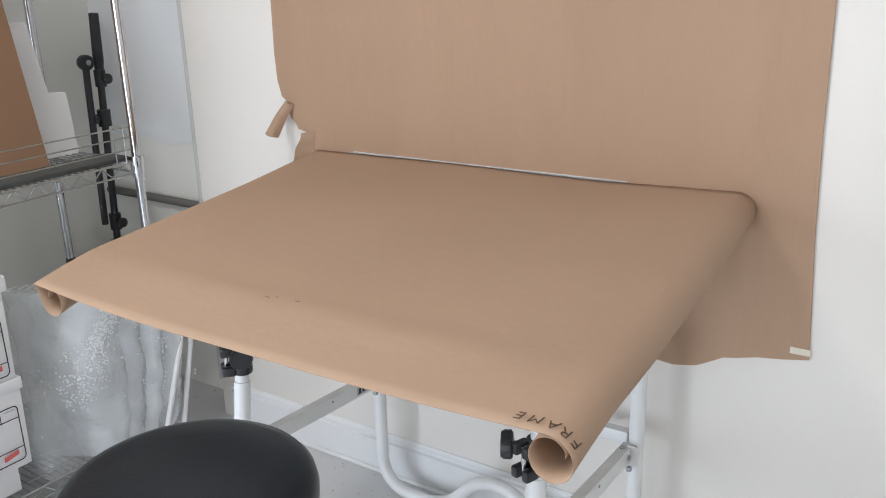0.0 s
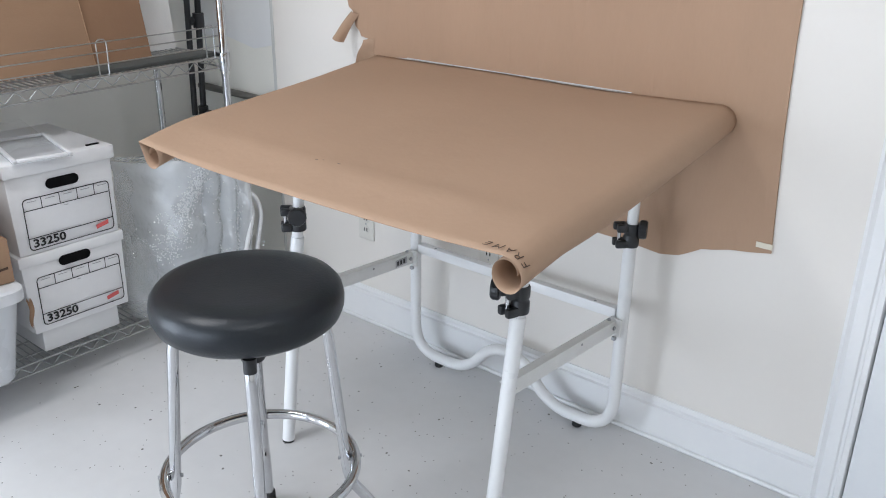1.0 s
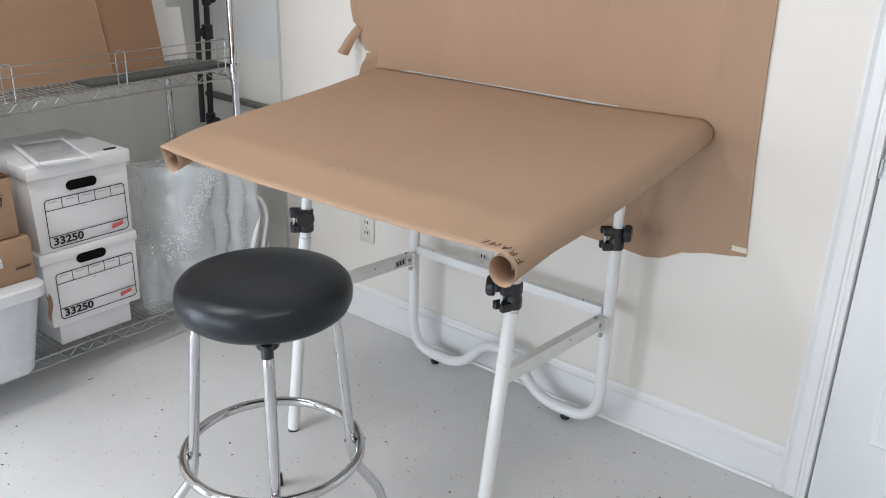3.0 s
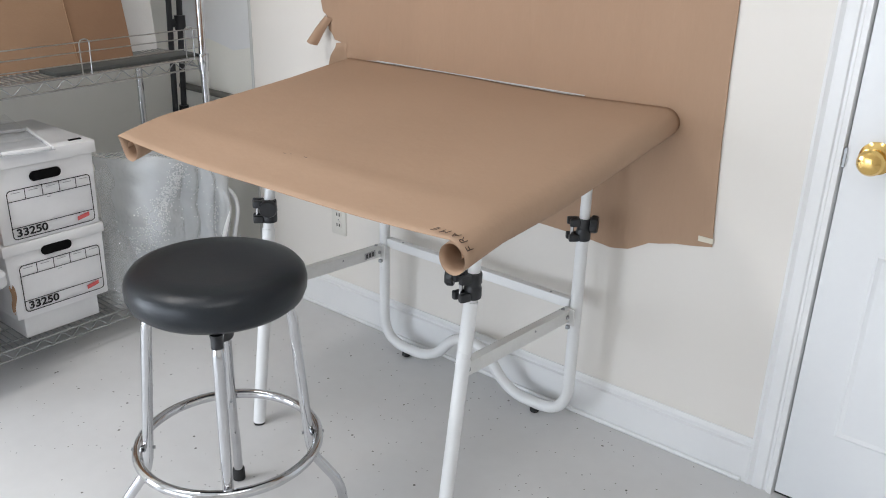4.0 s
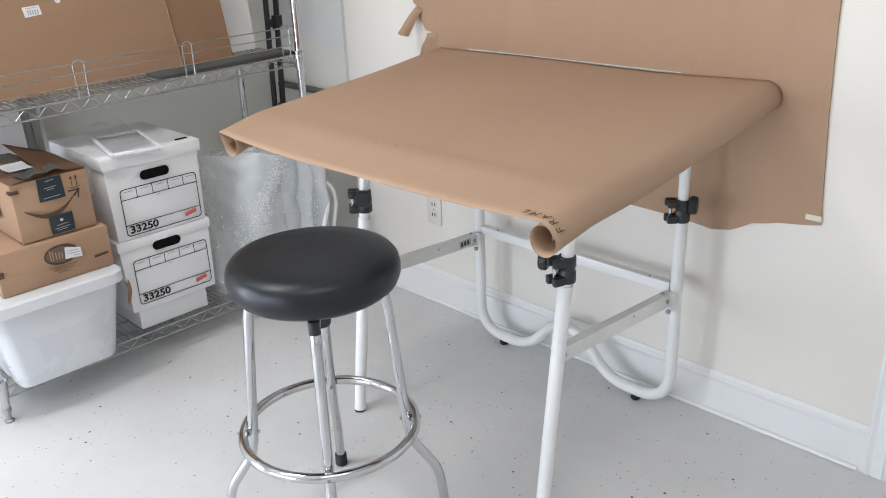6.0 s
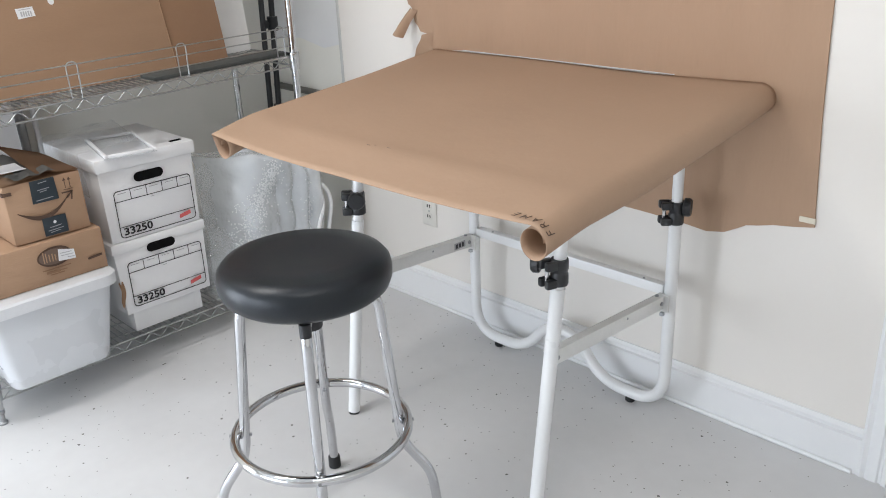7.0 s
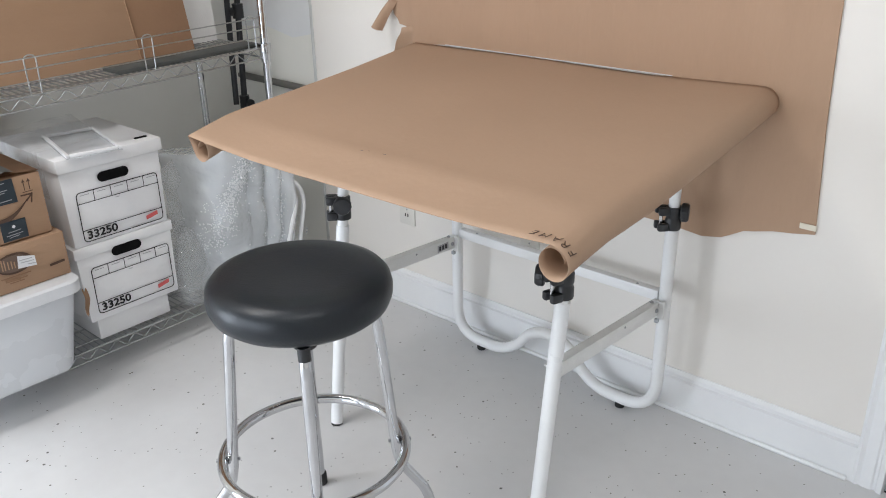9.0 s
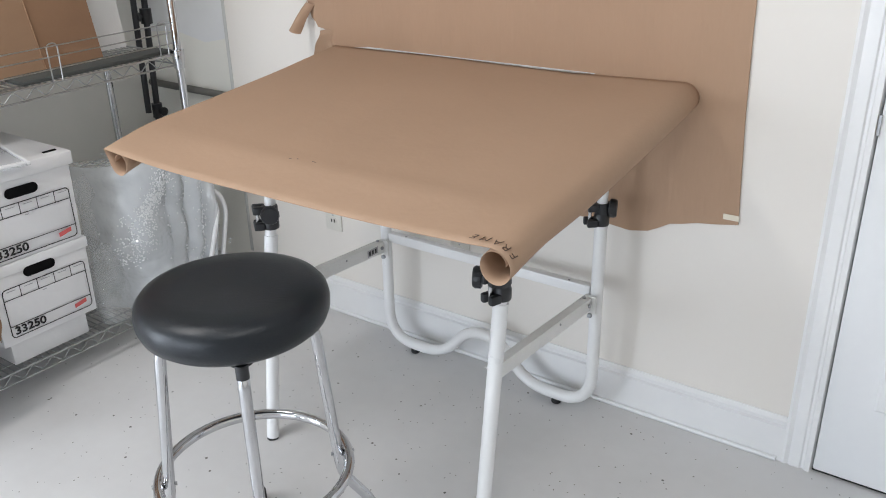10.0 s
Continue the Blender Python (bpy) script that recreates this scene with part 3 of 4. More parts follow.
for k in range(4):
    a = radians(51 + 90 * k)
    c, s = math.cos(a), math.sin(a)
    prof = [(0.10, 0.626), (0.142, 0.626), (0.150, 0.60), (0.178, 0.27), (0.187, 0.235), (0.246, 0.15), (0.259, 0.028)]
    leg = part("leg", tube(rounded([(SX + r * c, SY + r * s, z) for r, z in prof], 0.035, 6), 0.0117, 16), CHROME, stool)
    part("foot_tip", lathe([(0.013, 0.0), (0.0165, 0.003), (0.0155, 0.034), (0.0135, 0.037)], (SX + 0.260 * c, SY + 0.260 * s, 0), 18), RUBBER, leg, "black rubber foot tip")
    part("bolt", tube([(SX + 0.16 * c, SY + 0.16 * s, ringz), (SX + 0.2105 * c, SY + 0.2105 * s, ringz)], 0.0040, 8), STEEL_DULL, leg)
    if k == 3:
        part("sleeve", tube([(SX + 0.1475 * c, SY + 0.1475 * s, 0.642), (SX + 0.1495 * c, SY + 0.1495 * s, 0.614)], 0.0124, 16), BLACK, leg, "black plastic sleeve at the leg top")

# ---- wire shelving ----
FX, RX, Y0, Y1 = -1.60, -2.09, 0.160, 1.354
rack = thing("wire_shelving_unit", -1.85, 0.74, 0, "chrome wire shelving unit loaded with boxes", "shelving unit")
for x in (FX, RX):
    for y in (Y0, Y1) if x == FX else (Y0 + 0.012, Y1 + 0.05):
        post = part("post", tube([(x, y, 0.035), (x, y, 1.95)], 0.0127, 14), CHROME, rack)
        part("leveller", lathe([(0.014, 0.0), (0.015, 0.006), (0.009, 0.010), (0.009, 0.035), (0.0135, 0.036), (0.0135, 0.05)], (x, y, 0), 14), STEEL_DULL, post)
        if x == RX:
            part("joint_sleeve", lathe([(0.0135, 0.50), (0.0155, 0.502), (0.0155, 0.545), (0.0135, 0.547)], (x, y, 0), 16), BLACK, post, "black joint sleeve on the post")
        for z in (0.115, 0.918):
            part("shelf_collar", lathe([(0.0132, -0.035), (0.017, -0.034), (0.021, 0.022), (0.0205, 0.026), (0.0132, 0.027)], (x, y, z), 18), CHROME, post)


def dropped(bm, tilt):
    for v in bm.verts:
        v.co.z -= tilt * (Y1 - v.co.y)
    return bm


def wire_shelf(z, tilt):
    """A shelf of wire: deck wires, long supports and zigzag edge trusses; tilt lowers its south end."""
    deck = part("shelf_frame", dropped(tube([(FX - 0.24, Y0, z - 0.0045), (FX - 0.24, Y1, z - 0.0045)], 0.0028, 6), tilt), WIRE, rack)
    for x in (FX - 0.06, FX - 0.15, RX + 0.15, RX + 0.06):
        part("support_wire", dropped(tube([(x, Y0, z - 0.0045), (x, Y1, z - 0.0045)], 0.0028, 6), tilt), WIRE, deck)
    wire = finish(tube([(FX, 0, z), (RX, 0, z)], 0.0021, 5), "deck_wire", WIRE)
    for i in range(60):
        y = Y0 + 0.02 + 0.0195 * i
        ob = new("deck_wire", wire)
        ob.parent = deck
        ob.location = (0, y, -tilt * (Y1 - y))
    for x in (FX, RX):
        part("edge_rail", dropped(tube([(x, Y0, z), (x, Y1, z)], 0.0034, 8), tilt), WIRE, deck)
        part("edge_rail", dropped(tube([(x, Y0, z - 0.034), (x, Y1, z - 0.034)], 0.0030, 8), tilt), WIRE, deck)
        n = 36
        zz = [(x, Y0 + 0.02 + (Y1 - Y0 - 0.04) * i / n, z - (0.002 if i % 2 else 0.032)) for i in range(n + 1)]
        part("zigzag_wire", dropped(tube(rounded(zz, 0.009, 4), 0.0018, 6), tilt), WIRE, deck)
    for y in (Y0, Y1):
        part("edge_rail", dropped(tube([(FX, y, z), (RX, y, z)], 0.0034, 8), tilt), WIRE, deck)
        part("edge_rail", dropped(tube([(FX, y, z - 0.034), (RX, y, z - 0.034)], 0.0030, 8), tilt), WIRE, deck)
        zz = [(FX + (RX - FX) * i / 12, y, z - (0.002 if i % 2 else 0.032)) for i in range(13)]
        part("zigzag_wire", dropped(tube(rounded(zz, 0.009, 4), 0.0018, 6), tilt), WIRE, deck)


TILT = 0.018
wire_shelf(0.112, 0.0)
wire_shelf(0.930, TILT)
for z in (0.968, 1.002, 1.031):
    part("ledge_wire", dropped(tube([(FX + 0.008, Y0 + 0.03, z), (FX + 0.008, Y1 - 0.02, z)], 0.0020, 6), TILT), WIRE, rack)
for y in (0.222, 0.560, 0.910, 1.285):
    lp = [(FX + 0.004, y + 0.002, 0.930), (FX + 0.004, y, 1.038), (FX + 0.004, y + 0.034, 1.038), (FX + 0.004, y + 0.032, 0.930)]
    part("ledge_loop", dropped(tube(rounded(lp, 0.017, 6), 0.0021, 8), TILT), WIRE, rack)

# uprights leaning against the wall behind the boxes
up = thing("metal_uprights", -2.2, 0.62, 0.0, "two dull metal uprights leaning on the wall", "metal uprights")
for y, r, mat in ((0.598, 0.018, STEEL_DULL), (0.650, 0.010, TRIM)):
    part("upright", tube([(-2.19, y, 0.0), (-2.225, y, 1.02)], r, 12), mat, up)
single("white_board", outline([(0.17, 0.12), (0.570, 0.12), (0.570, 0.89), (0.17, 0.89)], -0.012, lambda u, v, w: Vector((-2.13 - 0.06 * (v - 0.12) + w, u, v))), TRIM, "plain white board leaning behind the cartons", "board")

# ---- things on the lower shelf ----


def on_face(x):
    """Maps (u along y, v up, w out of the face) on a face that looks east."""
    return lambda u, v, w: Vector((x + w, u, v))


def print_line(pts, x, r, mat, parent, name="printed_line", closed=False):
    bm = bmesh.new()
    pts = list(pts) + ([pts[0]] if closed else [])
    for (u0, v0), (u1, v1) in zip(pts, pts[1:]):
        d = Vector((u1 - u0, v1 - v0)).normalized() * r
        n = Vector((-d.y, d.x))
        q = [(u0 - d.x + n.x, v0 - d.y + n.y), (u1 + d.x + n.x, v1 + d.y + n.y), (u1 + d.x - n.x, v1 + d.y - n.y), (u0 - d.x - n.x, v0 - d.y - n.y)]
        bm.faces.new([bm.verts.new((x, u, v)) for u, v in q])
    return part(name, bm, mat, parent)


def file_box(z0, z1, y0, y1, label, lidded, base):
    x0, x1 = -1.985, -1.605
    b = thing("file_storage_box", (x0 + x1) / 2, (y0 + y1) / 2, z0, label, "storage box", "white file boxes")
    if base:
        part("base", box((x0 + 0.03, y0 + 0.035, z0), (x1 - 0.022, y1 - 0.035, z0 + 0.10), 0.004), CARTON_W, b)
    zb = z0 + (0.078 if base else 0.0)
    bm = box((x0, y0, zb), (x1, y1, z1), 0.004)
    for v in bm.verts:
        k = 0.006 * (1 - (v.co.z - zb) / (z1 - zb))
        v.co.y += k if v.co.y < (y0 + y1) / 2 else -k
        v.co += Vector((wave(v.co, 6, 0.003), wave(v.co + Vector((3, 0, 0)), 6, 0.003), 0))
    body = part("body", bm, CARTON_W, b)
    F = x1 + 0.0042
    cy = (y0 + y1) / 2
    # hand hole with rounded ends
    hz, hw, hh = z1 - 0.037, 0.050, 0.0155
    pts = [(cy + sgn * (hw - hh) + hh * math.cos(a), hz + hh * math.sin(a)) for sgn, r in ((1, range(-90, 91, 15)), (-1, range(90, 271, 15))) for a in [radians(d) for d in r]]
    part("hand_hole", outline(pts, 0.0016, on_face(F - 0.001)), DARKHOLE, body, "dark oval hand hole")
    # printed form: rounded frame, header row, footer row
    ya, yb, za, zt = cy - 0.124, cy + 0.139, z1 - 0.222, z1 - 0.068
    rad = 0.012
    cor = []
    for sx, sz, a0 in ((1, 1, 0), (-1, 1, 90), (-1, -1, 180), (1, -1, 270)):
        oy, oz = (yb - rad if sx > 0 else ya + rad), (zt - rad if sz > 0 else za + rad)
        cor += [(oy + rad * math.cos(radians(a0 + d)), oz + rad * math.sin(radians(a0 + d))) for d in (0, 22, 45, 68, 90)]
    print_line(cor, F, 0.0015, INK, body, closed=True)
    zr, zf = zt - 0.034, za + 0.036
    print_line([(ya, zr), (yb, zr)], F, 0.0013, INK, body)
    print_line([(ya, zf), (yb, zf)], F, 0.0013, INK, body)
    for k in range(1, 5):
        yk = ya + (yb - ya) * (k * 0.205 + 0.0)
        print_line([(yk, zr), (yk, zt)], F, 0.0012, INK, body)
    for k in range(5):
        yk = ya + (yb - ya) * (k * 0.205 + 0.05)
        print_line([(yk, zt - 0.009), (yk + 0.026, zt - 0.009)], F, 0.0011, FADE, body, "small_print")
    print_line([(cy - 0.004, zr - 0.008), (cy + 0.006, zr - 0.008)], F, 0.0011, FADE, body, "small_print")
    text("33250", 0.034, frame_of((0, 1, 0), (0, 0, 1), (F + 0.0004, ya + 0.010, za + 0.008)) @ Matrix.Diagonal((1.16, 1, 1, 1)), INK, body, "number", 0.0009, "bold black printed number")
    c = Vector((0, yb - 0.037, za + 0.022))
    part("red_mark", outline([(c.y - 0.020, c.z - 0.011), (c.y + 0.020, c.z - 0.003), (c.y + 0.020, c.z + 0.010), (c.y - 0.020, c.z + 0.002)], 0.0008, on_face(F - 0.0002)), RED, body, "small red printed mark")
    if lidded:
        bm = box((x0 - 0.008, y0 - 0.008, z1 - 0.001), (x1 + 0.010, y1 + 0.010, z1 + 0.040), 0.004)
        for v in bm.verts:
            v.co.z += 0.012 * max(0, (v.co.x + 1.6)) + wave(v.co, 5, 0.004)
        lid = part("lid", bm, CARTON_W, b, "white carton lid with a slot")
        part("slot", box((-1.64, y1 - 0.055, z1 + 0.037), (-1.63, y1 - 0.015, z1 + 0.0435)), DARKHOLE, lid)
    else:
        part("rim", box((x0 - 0.004, y0 - 0.006, z1 - 0.03), (x1 + 0.0035, y1 + 0.006, z1 + 0.004), 0.004), CARTON_W, b)
    return b


low = file_box(0.116, 0.439, 0.591, 0.911, "white file storage box with torn corner and black print", False, True)
high = file_box(0.444, 0.680, 0.591, 0.911, "white lidded file storage box stacked on another box", True, False)
part("torn_corner", sheet(6, 8, lambda u, v: Vector((-1.6035 + 0.004 * u, 0.5895 + (0.006 + 0.010 * v) * u - 0.003 * math.sin(7 * v), 0.225 + 0.088 * v + 0.008 * math.sin(11 * u)))), CARD, low, "brown torn carton corner")
# clear tray with a broad white rim on the lid, and a loose film sheet over the lid's back
tray = thing("clear_tray", -1.71, 0.72, 0.7225, "shallow clear plastic tray with white rim on the file box", "plastic tray")
TRAY = frame_of((1, -0.21, 0), (0.21, 1, 0), (-1.708, 0.722, 0.7225))
tw, tl, tz = 0.142, 0.080, 0.013
part("tray_bottom", box((-tw, -tl, 0), (tw, tl, 0.003), 0.001, m=TRAY), CLEAR_BIN, tray)
for lo, hi in (((-tw, -tl, 0.003), (tw, -tl + 0.011, tz)), ((-tw, tl - 0.011, 0.003), (tw, tl, tz)), ((-tw, -tl + 0.0115, 0.003), (-tw + 0.011, tl - 0.0115, tz)), ((tw - 0.011, -tl + 0.0115, 0.003), (tw, tl - 0.0115, tz))):
    part("tray_rim", box(lo, hi, 0.003, m=TRAY), CARTON_W, tray, "broad white rim")


def drape(u, v):
    """Film lying on the lid, its south side hanging down over the edge."""
    run = 0.36 * v - 0.13
    y, z = 0.578 + max(run, 0), 0.7275 + min(run, 0)
    x = -2.0 + 0.345 * u - 0.05 * v * u
    bumps = 0.018 * abs(noise.noise(Vector((x * 11, run * 12, 3.0)))) + 0.03 * math.exp(-((u - 0.25) / 0.3) ** 2) * max(run, 0) / 0.23
    return Vector((x, y - (bumps if run < 0.02 else 0), z + (bumps if run >= 0 else 0)))


cover = thing("plastic_film", -1.85, 0.66, 0.72, "loose clear plastic film draped over the file box lid", "plastic film")
part("film", sheet(30, 30, drape), FILM, cover)


def round_rect(x0, x1, y0, y1, r, z, n=6):
    out = []
    for cx, cy, a0 in ((x1 - r, y1 - r, 0), (x0 + r, y1 - r, 90), (x0 + r, y0 + r, 180), (x1 - r, y0 + r, 270)):
        out += [Vector((cx + r * math.cos(radians(a0 + 90 * i / n)), cy + r * math.sin(radians(a0 + 90 * i / n)), z)) for i in range(n + 1)]
    return out


def loft(loops, bm=None, cap_first=True, cap_last=True):
    bm = bm or bmesh.new()
    rows = [[bm.verts.new(p) for p in l] for l in loops]
    n = len(rows[0])
    for a, b in zip(rows, rows[1:]):
        for k in range(n):
            bm.faces.new((a[k], a[(k + 1) % n], b[(k + 1) % n], b[k]))
    if cap_first:
        bm.faces.new(rows[0][::-1])
    if cap_last:
        bm.faces.new(rows[-1])
    return bm


tub = thing("storage_tub", -1.74, 0.35, 0.118, "milky plastic storage tub on the wire shelf", "storage tub")
part("tub_body", loft([round_rect(-1.93, -1.530, 0.205, 0.490, 0.03, 0.118), round_rect(-1.94, -1.522, 0.198, 0.498, 0.035, 0.128), round_rect(-1.975, -1.492, 0.155, 0.535, 0.04, 0.375)], cap_last=False), TUB, tub)
part("tub_rim", loft([round_rect(-1.975, -1.490, 0.153, 0.537, 0.04, 0.368), round_rect(-1.985, -1.478, 0.140, 0.550, 0.045, 0.372), round_rect(-1.985, -1.478, 0.140, 0.550, 0.045, 0.404), round_rect(-1.980, -1.484, 0.146, 0.544, 0.045, 0.410)]), TUBLID, tub, "milky lid and rim")
part("contents", loft([round_rect(-1.92, -1.545, 0.215, 0.48, 0.02, 0.122), round_rect(-1.95, -1.52, 0.19, 0.44, 0.02, 0.30)]), CONTENT, tub, "pale packed contents behind the plastic")
part("contents", loft([round_rect(-1.92, -1.526, 0.445, 0.512, 0.02, 0.215), round_rect(-1.95, -1.504, 0.405, 0.522, 0.02, 0.362)]), material("grey_contents", (0.30, 0.33, 0.37), None, 0.6), tub, "grey packed contents")


def carton(name, lo, hi, label):
    c = thing(name, (lo[0] + hi[0]) / 2, (lo[1] + hi[1]) / 2, lo[2], label, "cardboard box", "brown cartons")
    bm = box(lo, hi, 0.004)
    for v in bm.verts:
        v.co += Vector((wave(v.co, 7, 0.004), wave(v.co + Vector((9, 0, 0)), 7, 0.004), 0))
    return c, part("carton_body", bm, CARD_LIGHT, c)


flat, fb = carton("cardboard_box", (-1.95, 0.212, 0.411), (-1.535, 0.542, 0.541), "flat brown cardboard box with printed marks on the tub")
F = -1.5300
pts = [(0.392 + 0.050 * math.cos(radians(d)), 0.494 + 0.030 * math.sin(radians(d))) for d in range(0, 360, 15)]
part("round_mark", outline(pts, 0.0008, on_face(F)), BROWN_INK, fb, "dark oval printed mark")
pts = [(0.390 + 0.044 * math.cos(radians(d)), 0.494 + 0.024 * math.sin(radians(d))) for d in range(0, 360, 15)]
part("round_mark", outline(pts, 0.0008, on_face(F + 0.0006)), OVAL, fb, "brown oval printed mark")
part("shipping_label", outline([(0.400, 0.476), (0.450, 0.471), (0.449, 0.500), (0.404, 0.512)], 0.0008, on_face(F + 0.0016)), PAPER_W, fb, "white shipping label")
for k, (u0, h) in enumerate(((0.360, 0.030), (0.367, 0.026), (0.376, 0.020), (0.385, 0.020), (0.393, 0.016))):
    print_line([(u0, 0.482), (u0, 0.482 + h)], F + 0.0020, 0.0016, CARD_LIGHT, fb, "print_bar")
for u0, u1, z in ((0.352, 0.430, 0.4575), (0.362, 0.418, 0.4475), (0.372, 0.408, 0.4405)):
    print_line([(u0, z), (u1, z)], F + 0.0010, 0.0018, CARD_DARK, fb, "print_bar")
for u0, u1, z in ((0.408, 0.440, 0.498), (0.410, 0.444, 0.490), (0.428, 0.446, 0.481)):
    print_line([(u0, z), (u1, z - 0.002)], F + 0.0028, 0.0012, FADE, fb, "print_bar")
part("small_print", outline([(0.485, 0.452), (0.528, 0.455), (0.528, 0.462), (0.485, 0.459)], 0.0008, on_face(F)), BROWN_INK, fb)
part("small_print", outline([(0.36, 0.445), (0.40, 0.443), (0.40, 0.450), (0.36, 0.452)], 0.0008, on_face(F)), CARD_DARK, fb)
part("tape_strip", box((-1.552, 0.2085, 0.472), (-1.5295, 0.228, 0.489), 0.001), BROWN_INK, fb)
for dx, w, h in ((-1.655, 0.018, 0.024), (-1.683, 0.018, 0.024), (-1.70, 0.006, 0.024), (-1.70, 0.064, -0.007)):
    part("small_print", box((dx, 0.2078, 0.462 if h > 0 else 0.445), (dx + w, 0.2086, 0.462 + h if h > 0 else 0.452)), OVAL, fb)

parcel, pb = carton("cardboard_box", (-1.86, 0.302, 0.544), (-1.552, 0.522, 0.722), "brown parcel box with dark tape and raised flap")
F = -1.5470
part("tape_square", outline([(0.372, 0.655), (0.446, 0.655), (0.443, 0.722), (0.374, 0.722)], 0.0009, on_face(F)), TEAL, pb, "dark teal tape square")
part("tape_square", outline([(0.386, 0.552), (0.454, 0.552), (0.454, 0.607), (0.386, 0.607)], 0.0009, on_face(F)), TEAL, pb, "dark teal printed square")
pts = [(0.42 + 0.0045 * math.cos(radians(d)), 0.590 + 0.0045 * math.sin(radians(d))) for d in range(0, 360, 30)]
part("round_mark", outline(pts, 0.0006, on_face(F + 0.001)), PAPER_W, pb)
for u0, u1, z in ((0.398, 0.420, 0.712), (0.392, 0.424, 0.692), (0.398, 0.416, 0.686), (0.384, 0.430, 0.663), (0.404, 0.436, 0.576), (0.398, 0.440, 0.567), (0.404, 0.430, 0.561)):
    print_line([(u0, z), (u1, z + 0.002)], F + 0.0014, 0.0011, STEEL_DULL, pb, "print_bar")
arc = [(0.325 + 0.150 * t, 0.640 - 0.032 * math.sin(math.pi * t * 0.86) + 0.034 * t * t) for t in [i / 16 for i in range(17)]]
low_arc = [(u, v - 0.012 * math.sin(math.pi * min(1, i / 16 + 0.02)) - 0.002) for i, (u, v) in enumerate(arc)]
part("curved_mark", outline(arc + low_arc[::-1], 0.0008, on_face(F)), BROWN_INK, pb, "dark curved printed stroke")
print_line([(0.458, 0.668), (0.486, 0.668), (0.481, 0.645)], F + 0.0008, 0.0022, BROWN_INK, pb, "curved_mark")
print_line([(0.470, 0.652), (0.486, 0.668)], F + 0.0008, 0.0022, BROWN_INK, pb, "curved_mark")
for u in (0.470, 0.484):
    part("arrow_mark", outline([(u - 0.001, 0.680), (u + 0.001, 0.680), (u + 0.001, 0.703), (u + 0.005, 0.702), (u, 0.712), (u - 0.005, 0.702), (u - 0.001, 0.703)], 0.0007, on_face(F)), BROWN_INK, pb)
print_line([(0.464, 0.676), (0.490, 0.676)], F + 0.0008, 0.001, BROWN_INK, pb, "arrow_mark")


def flap(u0, u1, x0, x1, front, back, uneven):
    def fn(u, v):
        x = x0 + (x1 - x0) * v
        y = u0 + (u1 - u0) * u
        return Vector((x, y, 0.7255 + (back + (front - back) * v) * u + wave((x * 9, y * 9, 1), 1, uneven)))
    bm = sheet(6, 6, fn)
    bmesh.ops.solidify(bm, geom=bm.faces, thickness=0.003)
    return bm


part("top_flap", flap(0.30, 0.412, -1.86, -1.546, 0.008, 0.012, 0.002), CARD_LIGHT, parcel)
part("top_flap", flap(0.520, 0.400, -1.86, -1.552, 0.012, 0.046, 0.003), CARD_DARK, parcel, "raised inner flap")
part("tape_strip", sheet(10, 4, lambda u, v: Vector((-1.855 + 0.27 * u, 0.362 + 0.052 * v + 0.008 * math.sin(4 * u), 0.7395 - 0.002 * u + 0.002 * math.sin(9 * u + 4 * v) + 0.01 * max(0, v - 0.7)))), TAPE_GREY, parcel, "torn grey packing tape")
part("tape_strip", sheet(10, 4, lambda u, v: Vector((-1.605 + 0.058 * v, 0.325 + 0.115 * u + 0.012 * v, 0.7375 + 0.007 * u - 0.003 * v + 0.003 * math.sin(14 * u + 3 * v)))), TAPE_GREY, parcel, "torn dark packing tape")
part("shipping_label", sheet(4, 3, lambda u, v: Vector((-1.705 + 0.095 * u, 0.328 + 0.070 * v, 0.7430 + 0.002 * math.sin(5 * u + 2)))), PAPER_W, parcel, "white shipping label on the flap")
part("parcel_print", box((-1.70, 0.2955, 0.600), (-1.675, 0.2970, 0.655)), CARD_DARK, parcel)
part("tape_strip", box((-1.568, 0.2955, 0.695), (-1.5460, 0.322, 0.704), 0.001), BROWN_INK, parcel)

# clear plastic wrap and the white bent tubes
wrap = thing("bubble_wrap_pile", -1.75, 1.15, 0.118, "heap of clear bubble wrap on the wire shelf", "bubble wrap")


def bundle(u, v):
    """A stuffed bundle of bubble film: a round lobe on the south side, upright pleats on the north side, its top rolled back and sloping north."""
    y = 1.0 + 0.39 * u - 0.045 * (1 - v) * u
    top = 0.650 - 0.04 * (1 - u) - 0.20 * max(0.0, u - 0.35) ** 1.2
    z = 0.121 + (top - 0.121) * min(1.0, v * 1.12)
    round_side = 0.22 * max(0.0, (0.45 - u) / 0.45) ** 2.0
    roll_back = (0.16 - 0.11 * u) * max(0.0, (v - 0.80) / 0.20) ** 1.8
    pleat = max(0.0, u - 0.38) / 0.6 * 0.034 * (abs(math.sin(19 * u + 1.6 * noise.noise(Vector((z * 3, 1.5, 0))))) - 0.6)
    lump = 0.036 * noise.noise(Vector((y * 6, z * 5, 4.4))) + 0.016 * noise.noise(Vector((y * 17 + z * 6, z * 12, 8.1)))
    return Vector((-1.540 - round_side - roll_back + pleat + lump, y + 0.008 * noise.noise(Vector((z * 8, u, 5))), z + 0.01 * noise.noise(Vector((y * 14, v * 3, 9)))))


